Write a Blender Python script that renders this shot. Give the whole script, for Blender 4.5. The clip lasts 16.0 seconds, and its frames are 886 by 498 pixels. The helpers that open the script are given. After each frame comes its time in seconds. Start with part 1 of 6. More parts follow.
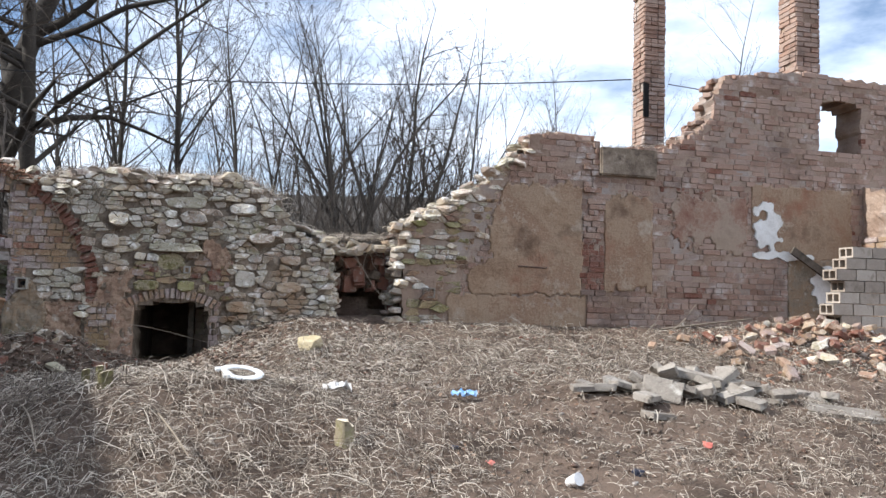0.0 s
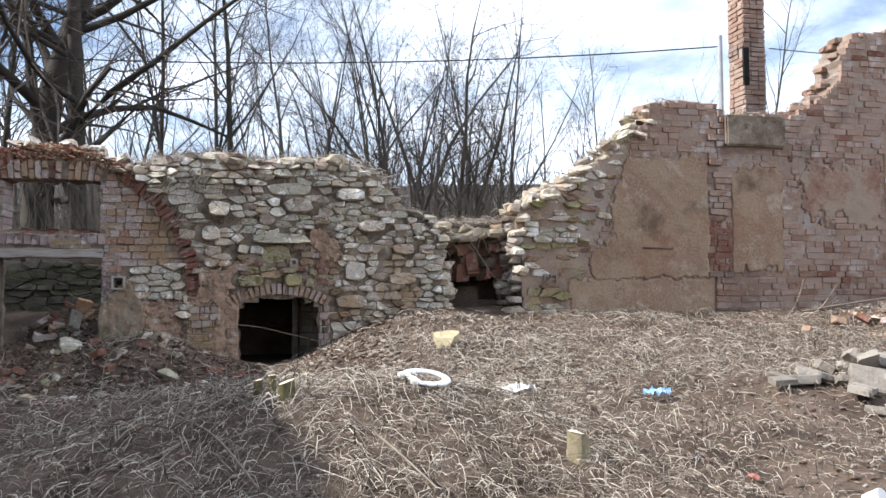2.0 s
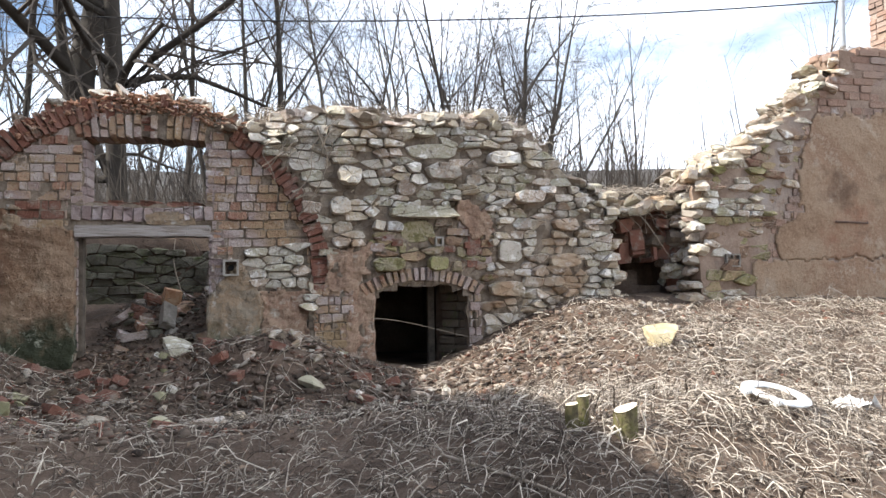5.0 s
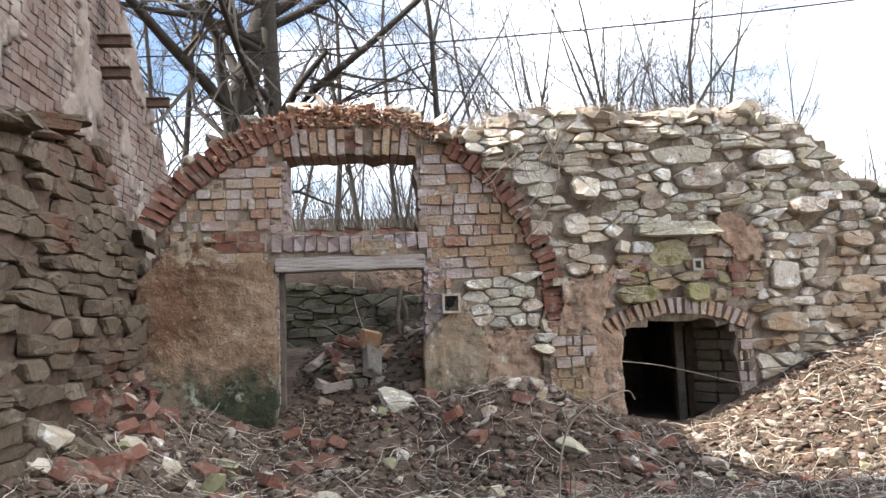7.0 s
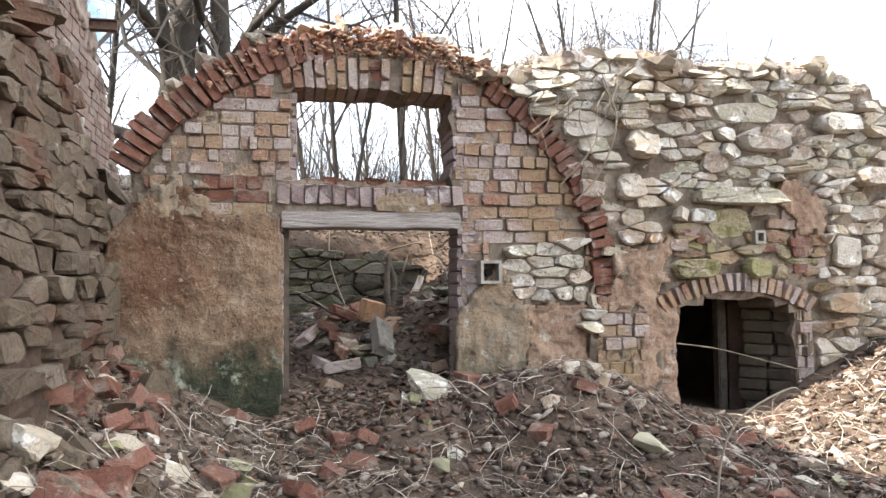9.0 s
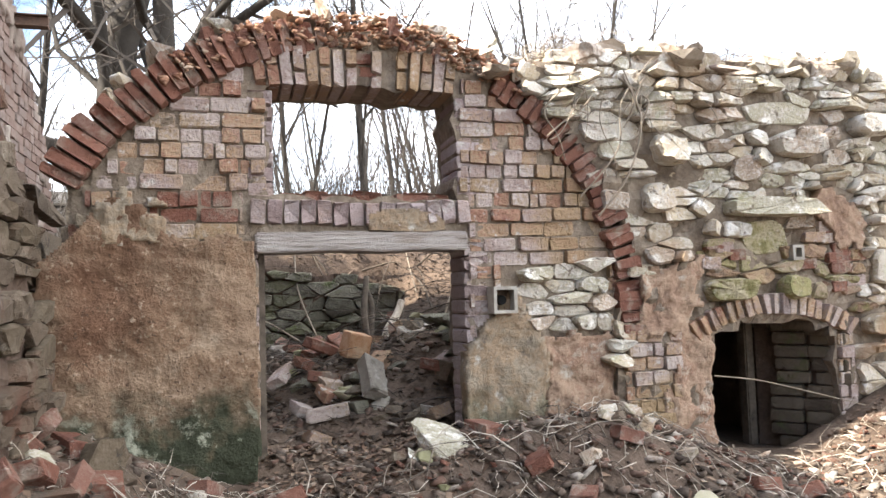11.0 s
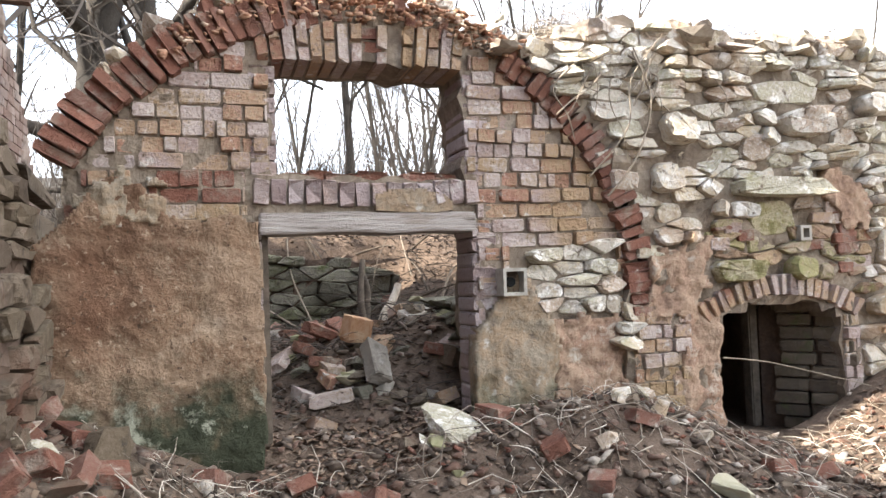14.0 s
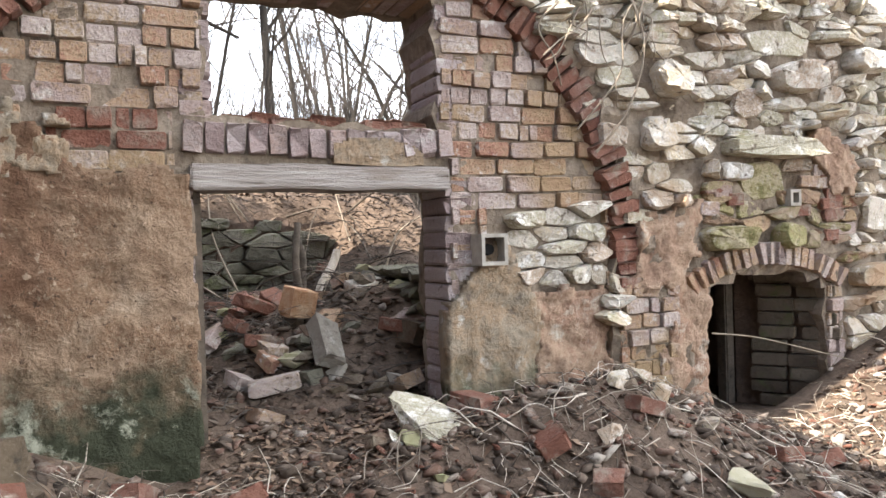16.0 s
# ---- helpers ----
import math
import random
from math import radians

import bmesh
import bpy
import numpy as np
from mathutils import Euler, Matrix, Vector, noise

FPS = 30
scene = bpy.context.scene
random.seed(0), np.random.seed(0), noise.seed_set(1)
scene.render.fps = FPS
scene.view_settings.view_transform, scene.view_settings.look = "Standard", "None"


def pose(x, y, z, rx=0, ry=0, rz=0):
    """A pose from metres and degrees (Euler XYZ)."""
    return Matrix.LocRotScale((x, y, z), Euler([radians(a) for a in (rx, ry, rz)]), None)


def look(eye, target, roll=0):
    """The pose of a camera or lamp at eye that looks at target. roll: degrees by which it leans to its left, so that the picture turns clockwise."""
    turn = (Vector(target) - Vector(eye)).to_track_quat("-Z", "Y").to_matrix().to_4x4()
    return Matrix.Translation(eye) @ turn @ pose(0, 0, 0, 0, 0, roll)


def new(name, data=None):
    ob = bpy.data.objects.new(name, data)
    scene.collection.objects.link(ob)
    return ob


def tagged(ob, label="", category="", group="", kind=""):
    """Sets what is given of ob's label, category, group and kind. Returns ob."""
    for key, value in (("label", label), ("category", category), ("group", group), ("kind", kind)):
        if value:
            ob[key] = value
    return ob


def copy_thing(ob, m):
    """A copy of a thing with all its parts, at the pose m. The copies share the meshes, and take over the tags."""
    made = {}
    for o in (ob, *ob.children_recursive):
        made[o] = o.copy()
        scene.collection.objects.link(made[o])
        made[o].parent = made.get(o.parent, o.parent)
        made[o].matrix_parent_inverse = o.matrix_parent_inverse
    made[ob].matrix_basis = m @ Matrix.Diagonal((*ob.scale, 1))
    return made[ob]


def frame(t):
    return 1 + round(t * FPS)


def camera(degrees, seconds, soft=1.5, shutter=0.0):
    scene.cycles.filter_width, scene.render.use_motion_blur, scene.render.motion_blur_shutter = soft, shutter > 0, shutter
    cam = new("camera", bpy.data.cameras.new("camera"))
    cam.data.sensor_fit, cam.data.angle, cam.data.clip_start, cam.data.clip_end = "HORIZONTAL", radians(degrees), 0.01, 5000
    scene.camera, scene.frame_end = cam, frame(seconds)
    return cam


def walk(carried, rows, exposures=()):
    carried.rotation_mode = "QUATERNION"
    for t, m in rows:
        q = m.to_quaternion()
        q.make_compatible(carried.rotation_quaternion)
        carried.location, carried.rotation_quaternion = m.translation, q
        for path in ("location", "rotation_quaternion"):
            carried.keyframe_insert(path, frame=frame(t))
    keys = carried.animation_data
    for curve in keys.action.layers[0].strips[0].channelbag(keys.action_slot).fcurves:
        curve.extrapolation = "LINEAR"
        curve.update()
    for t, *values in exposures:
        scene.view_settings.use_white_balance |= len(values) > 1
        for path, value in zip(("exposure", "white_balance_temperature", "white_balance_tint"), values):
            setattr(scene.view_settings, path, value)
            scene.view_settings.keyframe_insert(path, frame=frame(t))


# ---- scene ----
cam = camera(61.7, 16.0)
METRES, EYE, TILT, LEAN, TURN = 8.0, 1.5, 4.0, -1.5, -13.5
ROWS = [
    (0.0, 0.0, 0.0, 0.0, -0.0, 0.0, 0.0),
    (0.5, -0.0331, 0.0247, 0.0015, -0.77, -1.58, 0.62),
    (1.0, -0.0796, 0.0484, 0.0017, -2.48, -2.84, 0.69),
    (1.5, -0.123, 0.0733, -0.0013, -2.6, -1.73, 1.25),
    (2.0, -0.1711, 0.0993, -0.003, 0.4, -0.91, 1.81),
    (2.5, -0.2089, 0.1255, -0.0018, -2.85, -1.25, 1.21),
    (3.0, -0.2473, 0.163, -0.0015, -2.94, -1.89, 0.7),
    (5.5, -0.417, 0.3163, -0.0152, 1.64, -1.94, 3.74),
    (6.0, -0.4481, 0.3503, -0.0143, 6.13, -1.6, 4.65),
    (6.5, -0.4787, 0.381, -0.0164, 4.96, 0.67, 4.34),
    (7.0, -0.5091, 0.4169, -0.0184, 8.5, 1.55, 4.2),
    (7.5, -0.5323, 0.4421, -0.0154, 10.4, 0.22, 4.59),
    (8.0, -0.5646, 0.465, -0.0181, 6.13, -1.43, 4.44),
    (10.5, -0.6524, 0.5705, -0.0152, -0.47, -0.43, 2.08),
    (11.0, -0.6557, 0.5903, -0.0112, -2.42, -0.41, 3.12),
    (11.5, -0.6582, 0.5933, -0.0109, -4.28, -0.27, 3.95),
    (12.0, -0.6614, 0.5953, -0.0121, -5.45, -0.54, 4.33),
    (12.5, -0.6622, 0.5962, -0.0126, -4.51, -1.16, 4.3),
    (13.0, -0.6628, 0.5964, -0.0124, -4.18, -1.59, 3.92),
    (13.5, -0.6643, 0.5975, -0.0123, -3.93, -1.73, 3.51),
    (14.0, -0.6728, 0.6027, -0.0129, -4.01, -1.63, 3.29),
    (14.5, -0.6892, 0.6121, -0.0112, -8.0, -2.3, 2.22),
    (15.0, -0.694, 0.6235, -0.0112, -11.11, -3.2, 1.4),
    (15.5, -0.696, 0.651, -0.0157, -11.48, -3.82, 0.96),
    (16.0, -0.6974, 0.6731, -0.015, -10.76, -4.68, 2.49),
]
walk(cam, [(t, pose(0, 0, EYE, TILT, LEAN, TURN) @ pose(METRES * x, METRES * y, METRES * z, 90 + pitch, roll, yaw)) for t, x, y, z, yaw, pitch, roll in ROWS],
     exposures=[(0.0, 0.62, 5850, 10), (3.0, 0.82, 5950, 10), (5.5, 1.15, 6150, 10), (7.5, 1.65, 6350, 10), (11.0, 2.05, 6450, 10), (13.0, 2.08, 6450, 10), (16.0, 2.15, 6500, 10)])

# ---- light ----
SUN_AZ, SUN_EL = 178.0, 40.0      # degrees: direction to the sun, from +x towards +y; height
world = bpy.data.worlds.new("sky")
scene.world = world
world.use_nodes = True
wn, wl = world.node_tree.nodes, world.node_tree.links
wn.clear()
sky = wn.new("ShaderNodeTexSky")
sky.sky_type, sky.sun_disc = "NISHITA", False
sky.sun_elevation, sky.sun_rotation = radians(SUN_EL), radians(90 - SUN_AZ)
sky.air_density, sky.dust_density = 1.0, 1.2
tc = wn.new("ShaderNodeTexCoord")
mp = wn.new("ShaderNodeMapping")
mp.inputs["Scale"].default_value = (1.0, 1.0, 2.6)
cl = wn.new("ShaderNodeTexNoise")
cl.inputs["Scale"].default_value, cl.inputs["Detail"].default_value, cl.inputs["Roughness"].default_value = 2.1, 7, 0.55
cr = wn.new("ShaderNodeValToRGB")
cr.color_ramp.elements[0].position, cr.color_ramp.elements[1].position = 0.42, 0.70
mx = wn.new("ShaderNodeMix")
mx.data_type = "RGBA"
mx.inputs[7].default_value = (17.0, 17.4, 18.0, 1)
bg = wn.new("ShaderNodeBackground")
bg.inputs["Strength"].default_value = 0.095
wo = wn.new("ShaderNodeOutputWorld")
wl.new(tc.outputs["Generated"], mp.inputs["Vector"])
wl.new(mp.outputs["Vector"], cl.inputs["Vector"])
sx_ = wn.new("ShaderNodeSeparateXYZ")
wl.new(tc.outputs["Generated"], sx_.inputs[0])
hz_ = wn.new("ShaderNodeMath")
hz_.operation = "MULTIPLY_ADD"
hz_.inputs[1].default_value = 0.22
wl.new(sx_.outputs["X"], hz_.inputs[0])
wl.new(cl.outputs["Fac"], hz_.inputs[2])
wl.new(hz_.outputs[0], cr.inputs["Fac"])
wl.new(cr.outputs["Color"], mx.inputs[0])
wl.new(sky.outputs["Color"], mx.inputs[6])
wl.new(mx.outputs[2], bg.inputs["Color"])
wl.new(bg.outputs["Background"], wo.inputs["Surface"])
sun = new("sun", bpy.data.lights.new("sun", "SUN"))
sun.data.energy, sun.data.angle, sun.data.color = 5.0, radians(0.6), (1.0, 0.93, 0.82)
_az, _el = radians(SUN_AZ), radians(SUN_EL)
_to = Vector((math.cos(_az) * math.cos(_el), math.sin(_az) * math.cos(_el), math.sin(_el)))
sun.matrix_world = look(_to * 40, (0, 0, 0))


# ---- materials ----
def mat(name, colors, scale=3.0, rough=0.9, bump=0.4, rand="", fine=40.0, spread=0.5, moss=None, bump_scale=None, crust=(), stretch=None):
    """Mottled natural surface: ramp of colours over coarse noise, fine grain, bump; rand shifts the ramp per object or per island."""
    m = bpy.data.materials.new(name)
    m.use_nodes = True
    n, l = m.node_tree.nodes, m.node_tree.links
    b = n["Principled BSDF"]
    b.inputs["Roughness"].default_value = rough
    b.inputs["Specular IOR Level"].default_value = 0.25
    geo = n.new("ShaderNodeNewGeometry")
    where = geo.outputs["Position"]
    if stretch:
        sv = n.new("ShaderNodeVectorMath")
        sv.operation = "MULTIPLY"
        sv.inputs[1].default_value = stretch
        l.new(where, sv.inputs[0])
        where = sv.outputs[0]
    big = n.new("ShaderNodeTexNoise")
    big.inputs["Scale"].default_value, big.inputs["Detail"].default_value, big.inputs["Roughness"].default_value = scale, 5, 0.6
    l.new(where, big.inputs["Vector"])
    small = n.new("ShaderNodeTexNoise")
    small.inputs["Scale"].default_value, small.inputs["Detail"].default_value, small.inputs["Roughness"].default_value = fine, 6, 0.7
    l.new(where, small.inputs["Vector"])
    fac = big.outputs["Fac"]
    if rand:
        src = n.new("ShaderNodeObjectInfo").outputs["Random"] if rand == "object" else geo.outputs["Random Per Island"]
        mix = n.new("ShaderNodeMix")
        mix.inputs[0].default_value = spread
        l.new(fac, mix.inputs[2])
        l.new(src, mix.inputs[3])
        fac = mix.outputs[0]
    add = n.new("ShaderNodeMath")
    add.operation = "MULTIPLY_ADD"
    add.inputs[1].default_value = 0.45
    l.new(small.outputs["Fac"], add.inputs[0])
    l.new(fac, add.inputs[2])
    off = n.new("ShaderNodeMath")
    off.operation = "SUBTRACT"
    off.inputs[1].default_value = 0.225
    l.new(add.outputs[0], off.inputs[0])
    ramp = n.new("ShaderNodeValToRGB")
    el = ramp.color_ramp.elements
    lo, hi = (0.12, 0.88) if rand else (0.30, 0.70)
    for i, c in enumerate(colors):
        p = lo + (hi - lo) * i / max(1, len(colors) - 1)
        e = el[i] if i < 2 else el.new(p)
        e.position, e.color = p, (*c, 1)
    l.new(off.outputs[0], ramp.inputs["Fac"])
    col = ramp.outputs["Color"]
    for cc, cs, c0, c1 in crust:
        cn = n.new("ShaderNodeTexNoise")
        cn.inputs["Scale"].default_value, cn.inputs["Detail"].default_value, cn.inputs["Roughness"].default_value = cs, 7, 0.65
        shift = n.new("ShaderNodeVectorMath")
        shift.inputs[1].default_value = (cs, 3.7 * cs, 9.1)
        l.new(where, shift.inputs[0])
        l.new(shift.outputs[0], cn.inputs["Vector"])
        cramp = n.new("ShaderNodeValToRGB")
        cramp.color_ramp.elements[0].position, cramp.color_ramp.elements[1].position = c0, c1
        l.new(cn.outputs["Fac"], cramp.inputs["Fac"])
        cmix = n.new("ShaderNodeMix")
        cmix.data_type = "RGBA"
        cmix.inputs[7].default_value = (*cc, 1)
        l.new(cramp.outputs["Color"], cmix.inputs[0])
        l.new(col, cmix.inputs[6])
        col = cmix.outputs[2]
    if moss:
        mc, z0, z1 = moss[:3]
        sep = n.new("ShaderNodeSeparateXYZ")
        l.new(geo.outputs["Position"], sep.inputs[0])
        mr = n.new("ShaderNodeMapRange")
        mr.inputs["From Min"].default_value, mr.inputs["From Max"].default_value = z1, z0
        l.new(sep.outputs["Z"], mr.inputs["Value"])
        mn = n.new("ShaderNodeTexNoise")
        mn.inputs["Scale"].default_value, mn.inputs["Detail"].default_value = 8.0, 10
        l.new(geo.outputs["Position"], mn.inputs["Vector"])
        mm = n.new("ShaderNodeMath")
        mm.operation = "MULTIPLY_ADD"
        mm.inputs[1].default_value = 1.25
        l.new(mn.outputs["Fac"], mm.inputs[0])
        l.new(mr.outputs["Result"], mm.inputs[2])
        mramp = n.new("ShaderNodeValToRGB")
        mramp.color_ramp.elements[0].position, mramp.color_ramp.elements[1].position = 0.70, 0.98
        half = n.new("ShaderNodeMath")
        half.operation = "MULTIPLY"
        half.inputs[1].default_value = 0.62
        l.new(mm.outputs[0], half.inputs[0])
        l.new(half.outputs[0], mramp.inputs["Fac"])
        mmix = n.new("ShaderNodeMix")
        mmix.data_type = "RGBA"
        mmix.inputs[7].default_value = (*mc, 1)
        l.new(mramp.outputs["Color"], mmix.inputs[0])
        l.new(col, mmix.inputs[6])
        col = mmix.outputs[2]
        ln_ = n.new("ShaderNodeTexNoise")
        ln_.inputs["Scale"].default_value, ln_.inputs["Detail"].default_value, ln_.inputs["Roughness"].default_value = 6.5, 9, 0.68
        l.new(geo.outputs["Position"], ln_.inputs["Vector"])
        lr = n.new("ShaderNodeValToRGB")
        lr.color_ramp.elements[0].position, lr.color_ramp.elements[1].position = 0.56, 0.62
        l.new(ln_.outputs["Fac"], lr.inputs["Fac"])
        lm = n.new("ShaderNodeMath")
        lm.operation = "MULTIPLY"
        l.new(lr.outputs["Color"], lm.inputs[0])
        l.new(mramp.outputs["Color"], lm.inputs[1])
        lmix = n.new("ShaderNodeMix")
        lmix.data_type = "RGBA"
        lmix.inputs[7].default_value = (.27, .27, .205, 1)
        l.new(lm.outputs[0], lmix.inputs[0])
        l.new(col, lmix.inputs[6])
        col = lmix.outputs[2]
    l.new(col, b.inputs["Base Color"])
    bp = n.new("ShaderNodeBump")
    bp.inputs["Strength"].default_value, bp.inputs["Distance"].default_value = bump, 0.02
    if bump_scale:
        bn = n.new("ShaderNodeTexNoise")
        bn.inputs["Scale"].default_value, bn.inputs["Detail"].default_value, bn.inputs["Roughness"].default_value = bump_scale, 8, 0.65
        l.new(geo.outputs["Position"], bn.inputs["Vector"])
        l.new(bn.outputs["Fac"], bp.inputs["Height"])
    else:
        l.new(small.outputs["Fac"], bp.inputs["Height"])
    l.new(bp.outputs["Normal"], b.inputs["Normal"])
    return m


M_BRICK = mat("old_brick", [(.20, .088, .062), (.31, .17, .118), (.35, .245, .155), (.31, .232, .205), (.43, .36, .32), (.29, .205, .12), (.36, .22, .165)], 4, rand="object", spread=0.46, bump=1.0, fine=60, bump_scale=45, crust=(((.50, .45, .40), 14, .58, .66), ((.12, .09, .065), 22, .63, .71), ((.30, .21, .12), 1.2, .50, .64), ((.36, .29, .27), 1.6, .56, .68)))
M_BRICK_J = mat("old_brick_far", [(.18, .098, .07), (.275, .173, .128), (.36, .252, .195), (.31, .232, .19), (.47, .39, .33)], 1.3, rand="island", spread=0.42, crust=(((.50, .445, .40), 3, .56, .70), ((.17, .12, .095), 1.6, .52, .68)))
M_BRICK_T = mat("tall_wall_brick", [(.17, .092, .066), (.27, .168, .122), (.355, .245, .185), (.305, .228, .186), (.46, .38, .32)], 3, rand="object", spread=0.5, bump=0.8, fine=50, crust=(((.50, .445, .40), 4, .56, .70), ((.17, .12, .095), 1.6, .52, .68)))
# Weathered ruin brick, darkened because its face is turned from the sun.
M_BRICK_R = mat("ruin_brick_shaded", [(.10, .062, .05), (.16, .105, .085), (.215, .155, .13), (.175, .135, .118), (.28, .23, .205)], 1.5, rand="island", spread=0.45, bump=0.7, crust=(((.34, .29, .255), 1.2, .52, .66), ((.065, .05, .042), 2.2, .54, .70)))
M_RUINPLASTER = mat("ruin_plaster", [(.14, .105, .085), (.215, .17, .14), (.28, .23, .195), (.18, .125, .10)], 2.0, bump=0.9, fine=40, bump_scale=20, crust=(((.36, .32, .28), 2.2, .58, .68), ((.10, .07, .055), 3, .54, .68)))
# Brick for the cellar reveal, its colour darkened to carry the recess's shade.
M_SHADEBRICK = mat("shaded_brick", [(.05, .037, .027), (.095, .072, .052), (.14, .11, .08), (.08, .066, .042)], 8, rand="object", spread=0.5, bump=0.9, fine=50, crust=(((.085, .095, .04), 5, .56, .68),))
M_GREYBRICK = mat("grey_brick", [(.24, .17, .155), (.33, .26, .245), (.40, .335, .315), (.30, .21, .175)], 9, rand="object", spread=0.6, bump=0.9, fine=60, crust=(((.50, .46, .42), 12, .58, .70), ((.13, .10, .09), 18, .60, .72)))
M_REDBRICK = mat("red_brick", [(.10, .04, .03), (.175, .075, .05), (.235, .112, .078), (.18, .088, .063), (.29, .195, .155)], 8, rand="object", spread=0.5, bump=0.9, fine=60, crust=(((.27, .215, .17), 9, .52, .66), ((.44, .38, .32), 16, .62, .72), ((.09, .06, .045), 22, .60, .72)))
M_STONE = mat("rubble_stone", [(.24, .19, .14), (.46, .41, .335), (.50, .41, .285), (.56, .52, .455), (.36, .325, .23), (.53, .485, .42), (.39, .295, .215), (.68, .64, .585)], 9, rand="object", spread=0.60, bump=1.0, fine=55, bump_scale=38, crust=(((.76, .73, .67), 9, .55, .62), ((.15, .115, .085), 16, .59, .66), ((.25, .235, .12), 3.0, .60, .72), ((.34, .235, .15), 1.1, .53, .67)))
M_MIXSTONE = mat("ochre_rubble", [(.16, .10, .07), (.30, .20, .13), (.36, .27, .16), (.24, .22, .10), (.38, .30, .22), (.30, .17, .125)], 9, rand="object", spread=0.66, bump=1.0, fine=45, crust=(((.46, .41, .34), 10, .58, .68), ((.12, .09, .065), 12, .56, .70), ((.20, .21, .07), 3.2, .58, .70)))
M_MOSSBLOCK = mat("mossy_block", [(.12, .11, .04), (.24, .21, .10), (.38, .33, .22), (.22, .17, .085)], 12, bump=1.0, fine=40, crust=(((.50, .46, .38), 9, .56, .64),))
# Dark brown stone, darkened further for the enclosed shade by the side wall.
M_DARKSTONE = mat("shade_dark_stone", [(.058, .040, .027), (.107, .08, .056), (.15, .115, .083), (.096, .072, .046), (.21, .172, .132)], 9, rand="object", spread=0.6, bump=1.0, fine=45, bump_scale=34, crust=(((.29, .255, .21), 8, .63, .72), ((.11, .053, .034), 1.6, .53, .65), ((.035, .028, .022), 11, .58, .70)))
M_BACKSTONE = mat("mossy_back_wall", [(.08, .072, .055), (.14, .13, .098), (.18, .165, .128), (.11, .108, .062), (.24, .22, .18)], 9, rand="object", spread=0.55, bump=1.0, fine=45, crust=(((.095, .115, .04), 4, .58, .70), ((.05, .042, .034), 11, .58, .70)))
M_STONE_J = mat("rubble_stone_small", [(.15, .12, .095), (.28, .235, .185), (.38, .335, .28), (.24, .17, .13), (.47, .435, .39)], 5, rand="island", spread=0.7, crust=(((.10, .075, .055), 11, .56, .70),))
# Both wall mortars are darkened to include the shadow of deep joints.
M_MORTAR = mat("earth_mortar", [(.13, .10, .07), (.21, .165, .12), (.30, .245, .185)], 5, bump=1.0, bump_scale=22)
M_MORTAR_L = mat("lime_mortar", [(.13, .098, .07), (.21, .165, .122), (.31, .255, .195)], 6, bump=1.0, bump_scale=20, crust=(((.10, .075, .055), 7, .52, .66),))
M_CHIP = mat("rubble_crumbs", [(.045, .033, .025), (.085, .062, .046), (.15, .115, .088), (.11, .06, .042), (.34, .30, .25)], 5, rand="island", spread=0.75)
M_CRUMB = mat("brick_crumbs", [(.20, .10, .062), (.34, .18, .115), (.45, .29, .19), (.27, .135, .085), (.56, .45, .34)], 5, rand="island", spread=0.75)
M_MORTAR_RED = mat("mortar_brick_wall", [(.205, .137, .098), (.29, .21, .156), (.375, .295, .232)], 2.0, bump=0.7, bump_scale=25, crust=(((.33, .285, .25), 1.2, .52, .66),))
# Dark earth mortar; its tone also carries shade in chamber, ruin and recesses.
M_DARKMORTAR = mat("shade_dark_mortar", [(.06, .038, .027), (.10, .068, .05), (.155, .113, .083)], 3.5, bump=0.9, bump_scale=22)
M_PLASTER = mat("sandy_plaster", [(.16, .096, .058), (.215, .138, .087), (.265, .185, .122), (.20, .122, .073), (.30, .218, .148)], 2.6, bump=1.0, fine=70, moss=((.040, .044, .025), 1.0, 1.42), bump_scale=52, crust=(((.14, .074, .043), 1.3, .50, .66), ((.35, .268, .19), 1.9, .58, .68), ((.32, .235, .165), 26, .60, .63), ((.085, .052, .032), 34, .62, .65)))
M_PINKPLASTER = mat("pink_earth_plaster", [(.20, .125, .085), (.29, .19, .13), (.34, .24, .165), (.26, .155, .105), (.40, .33, .255)], 4, bump=1.0, fine=50, bump_scale=26, crust=(((.42, .37, .30), 8, .58, .67), ((.16, .10, .07), 13, .58, .70)))
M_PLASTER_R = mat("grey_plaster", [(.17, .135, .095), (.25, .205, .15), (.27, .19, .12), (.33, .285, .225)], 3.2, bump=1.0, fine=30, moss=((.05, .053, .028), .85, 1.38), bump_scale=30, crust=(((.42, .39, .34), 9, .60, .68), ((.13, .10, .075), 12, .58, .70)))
M_OCHRE = mat("ochre_plaster", [(.21, .133, .082), (.28, .19, .122), (.325, .235, .158), (.25, .156, .099), (.37, .288, .208)], 1.3, bump=0.8, fine=30, bump_scale=28, crust=(((.25, .125, .075), 1.3, .54, .68), ((.42, .35, .27), 3.0, .58, .72), ((.16, .105, .068), 2.0, .57, .71)))
M_REDPLASTER = mat("stained_plaster", [(.20, .095, .065), (.26, .16, .115), (.32, .245, .185), (.30, .23, .17)], 1.5, bump=0.5, fine=25, crust=(((.17, .085, .06), 4, .56, .68),))
M_WHITE = mat("whitewash", [(.55, .53, .49), (.68, .66, .62), (.74, .73, .70)], 4, bump=0.25)
M_SOIL = mat("leafy_soil", [(.045, .031, .022), (.09, .062, .044), (.145, .103, .075), (.072, .05, .036)], 1.6, bump=1.0, fine=55, bump_scale=30)
# Wood floor, darkened to stand for tree shade and grey twig haze.
M_WOODS = mat("shaded_wood_floor", [(.032, .028, .024), (.052, .045, .038), (.075, .065, .056)], 0.4, bump=0.5, fine=6)
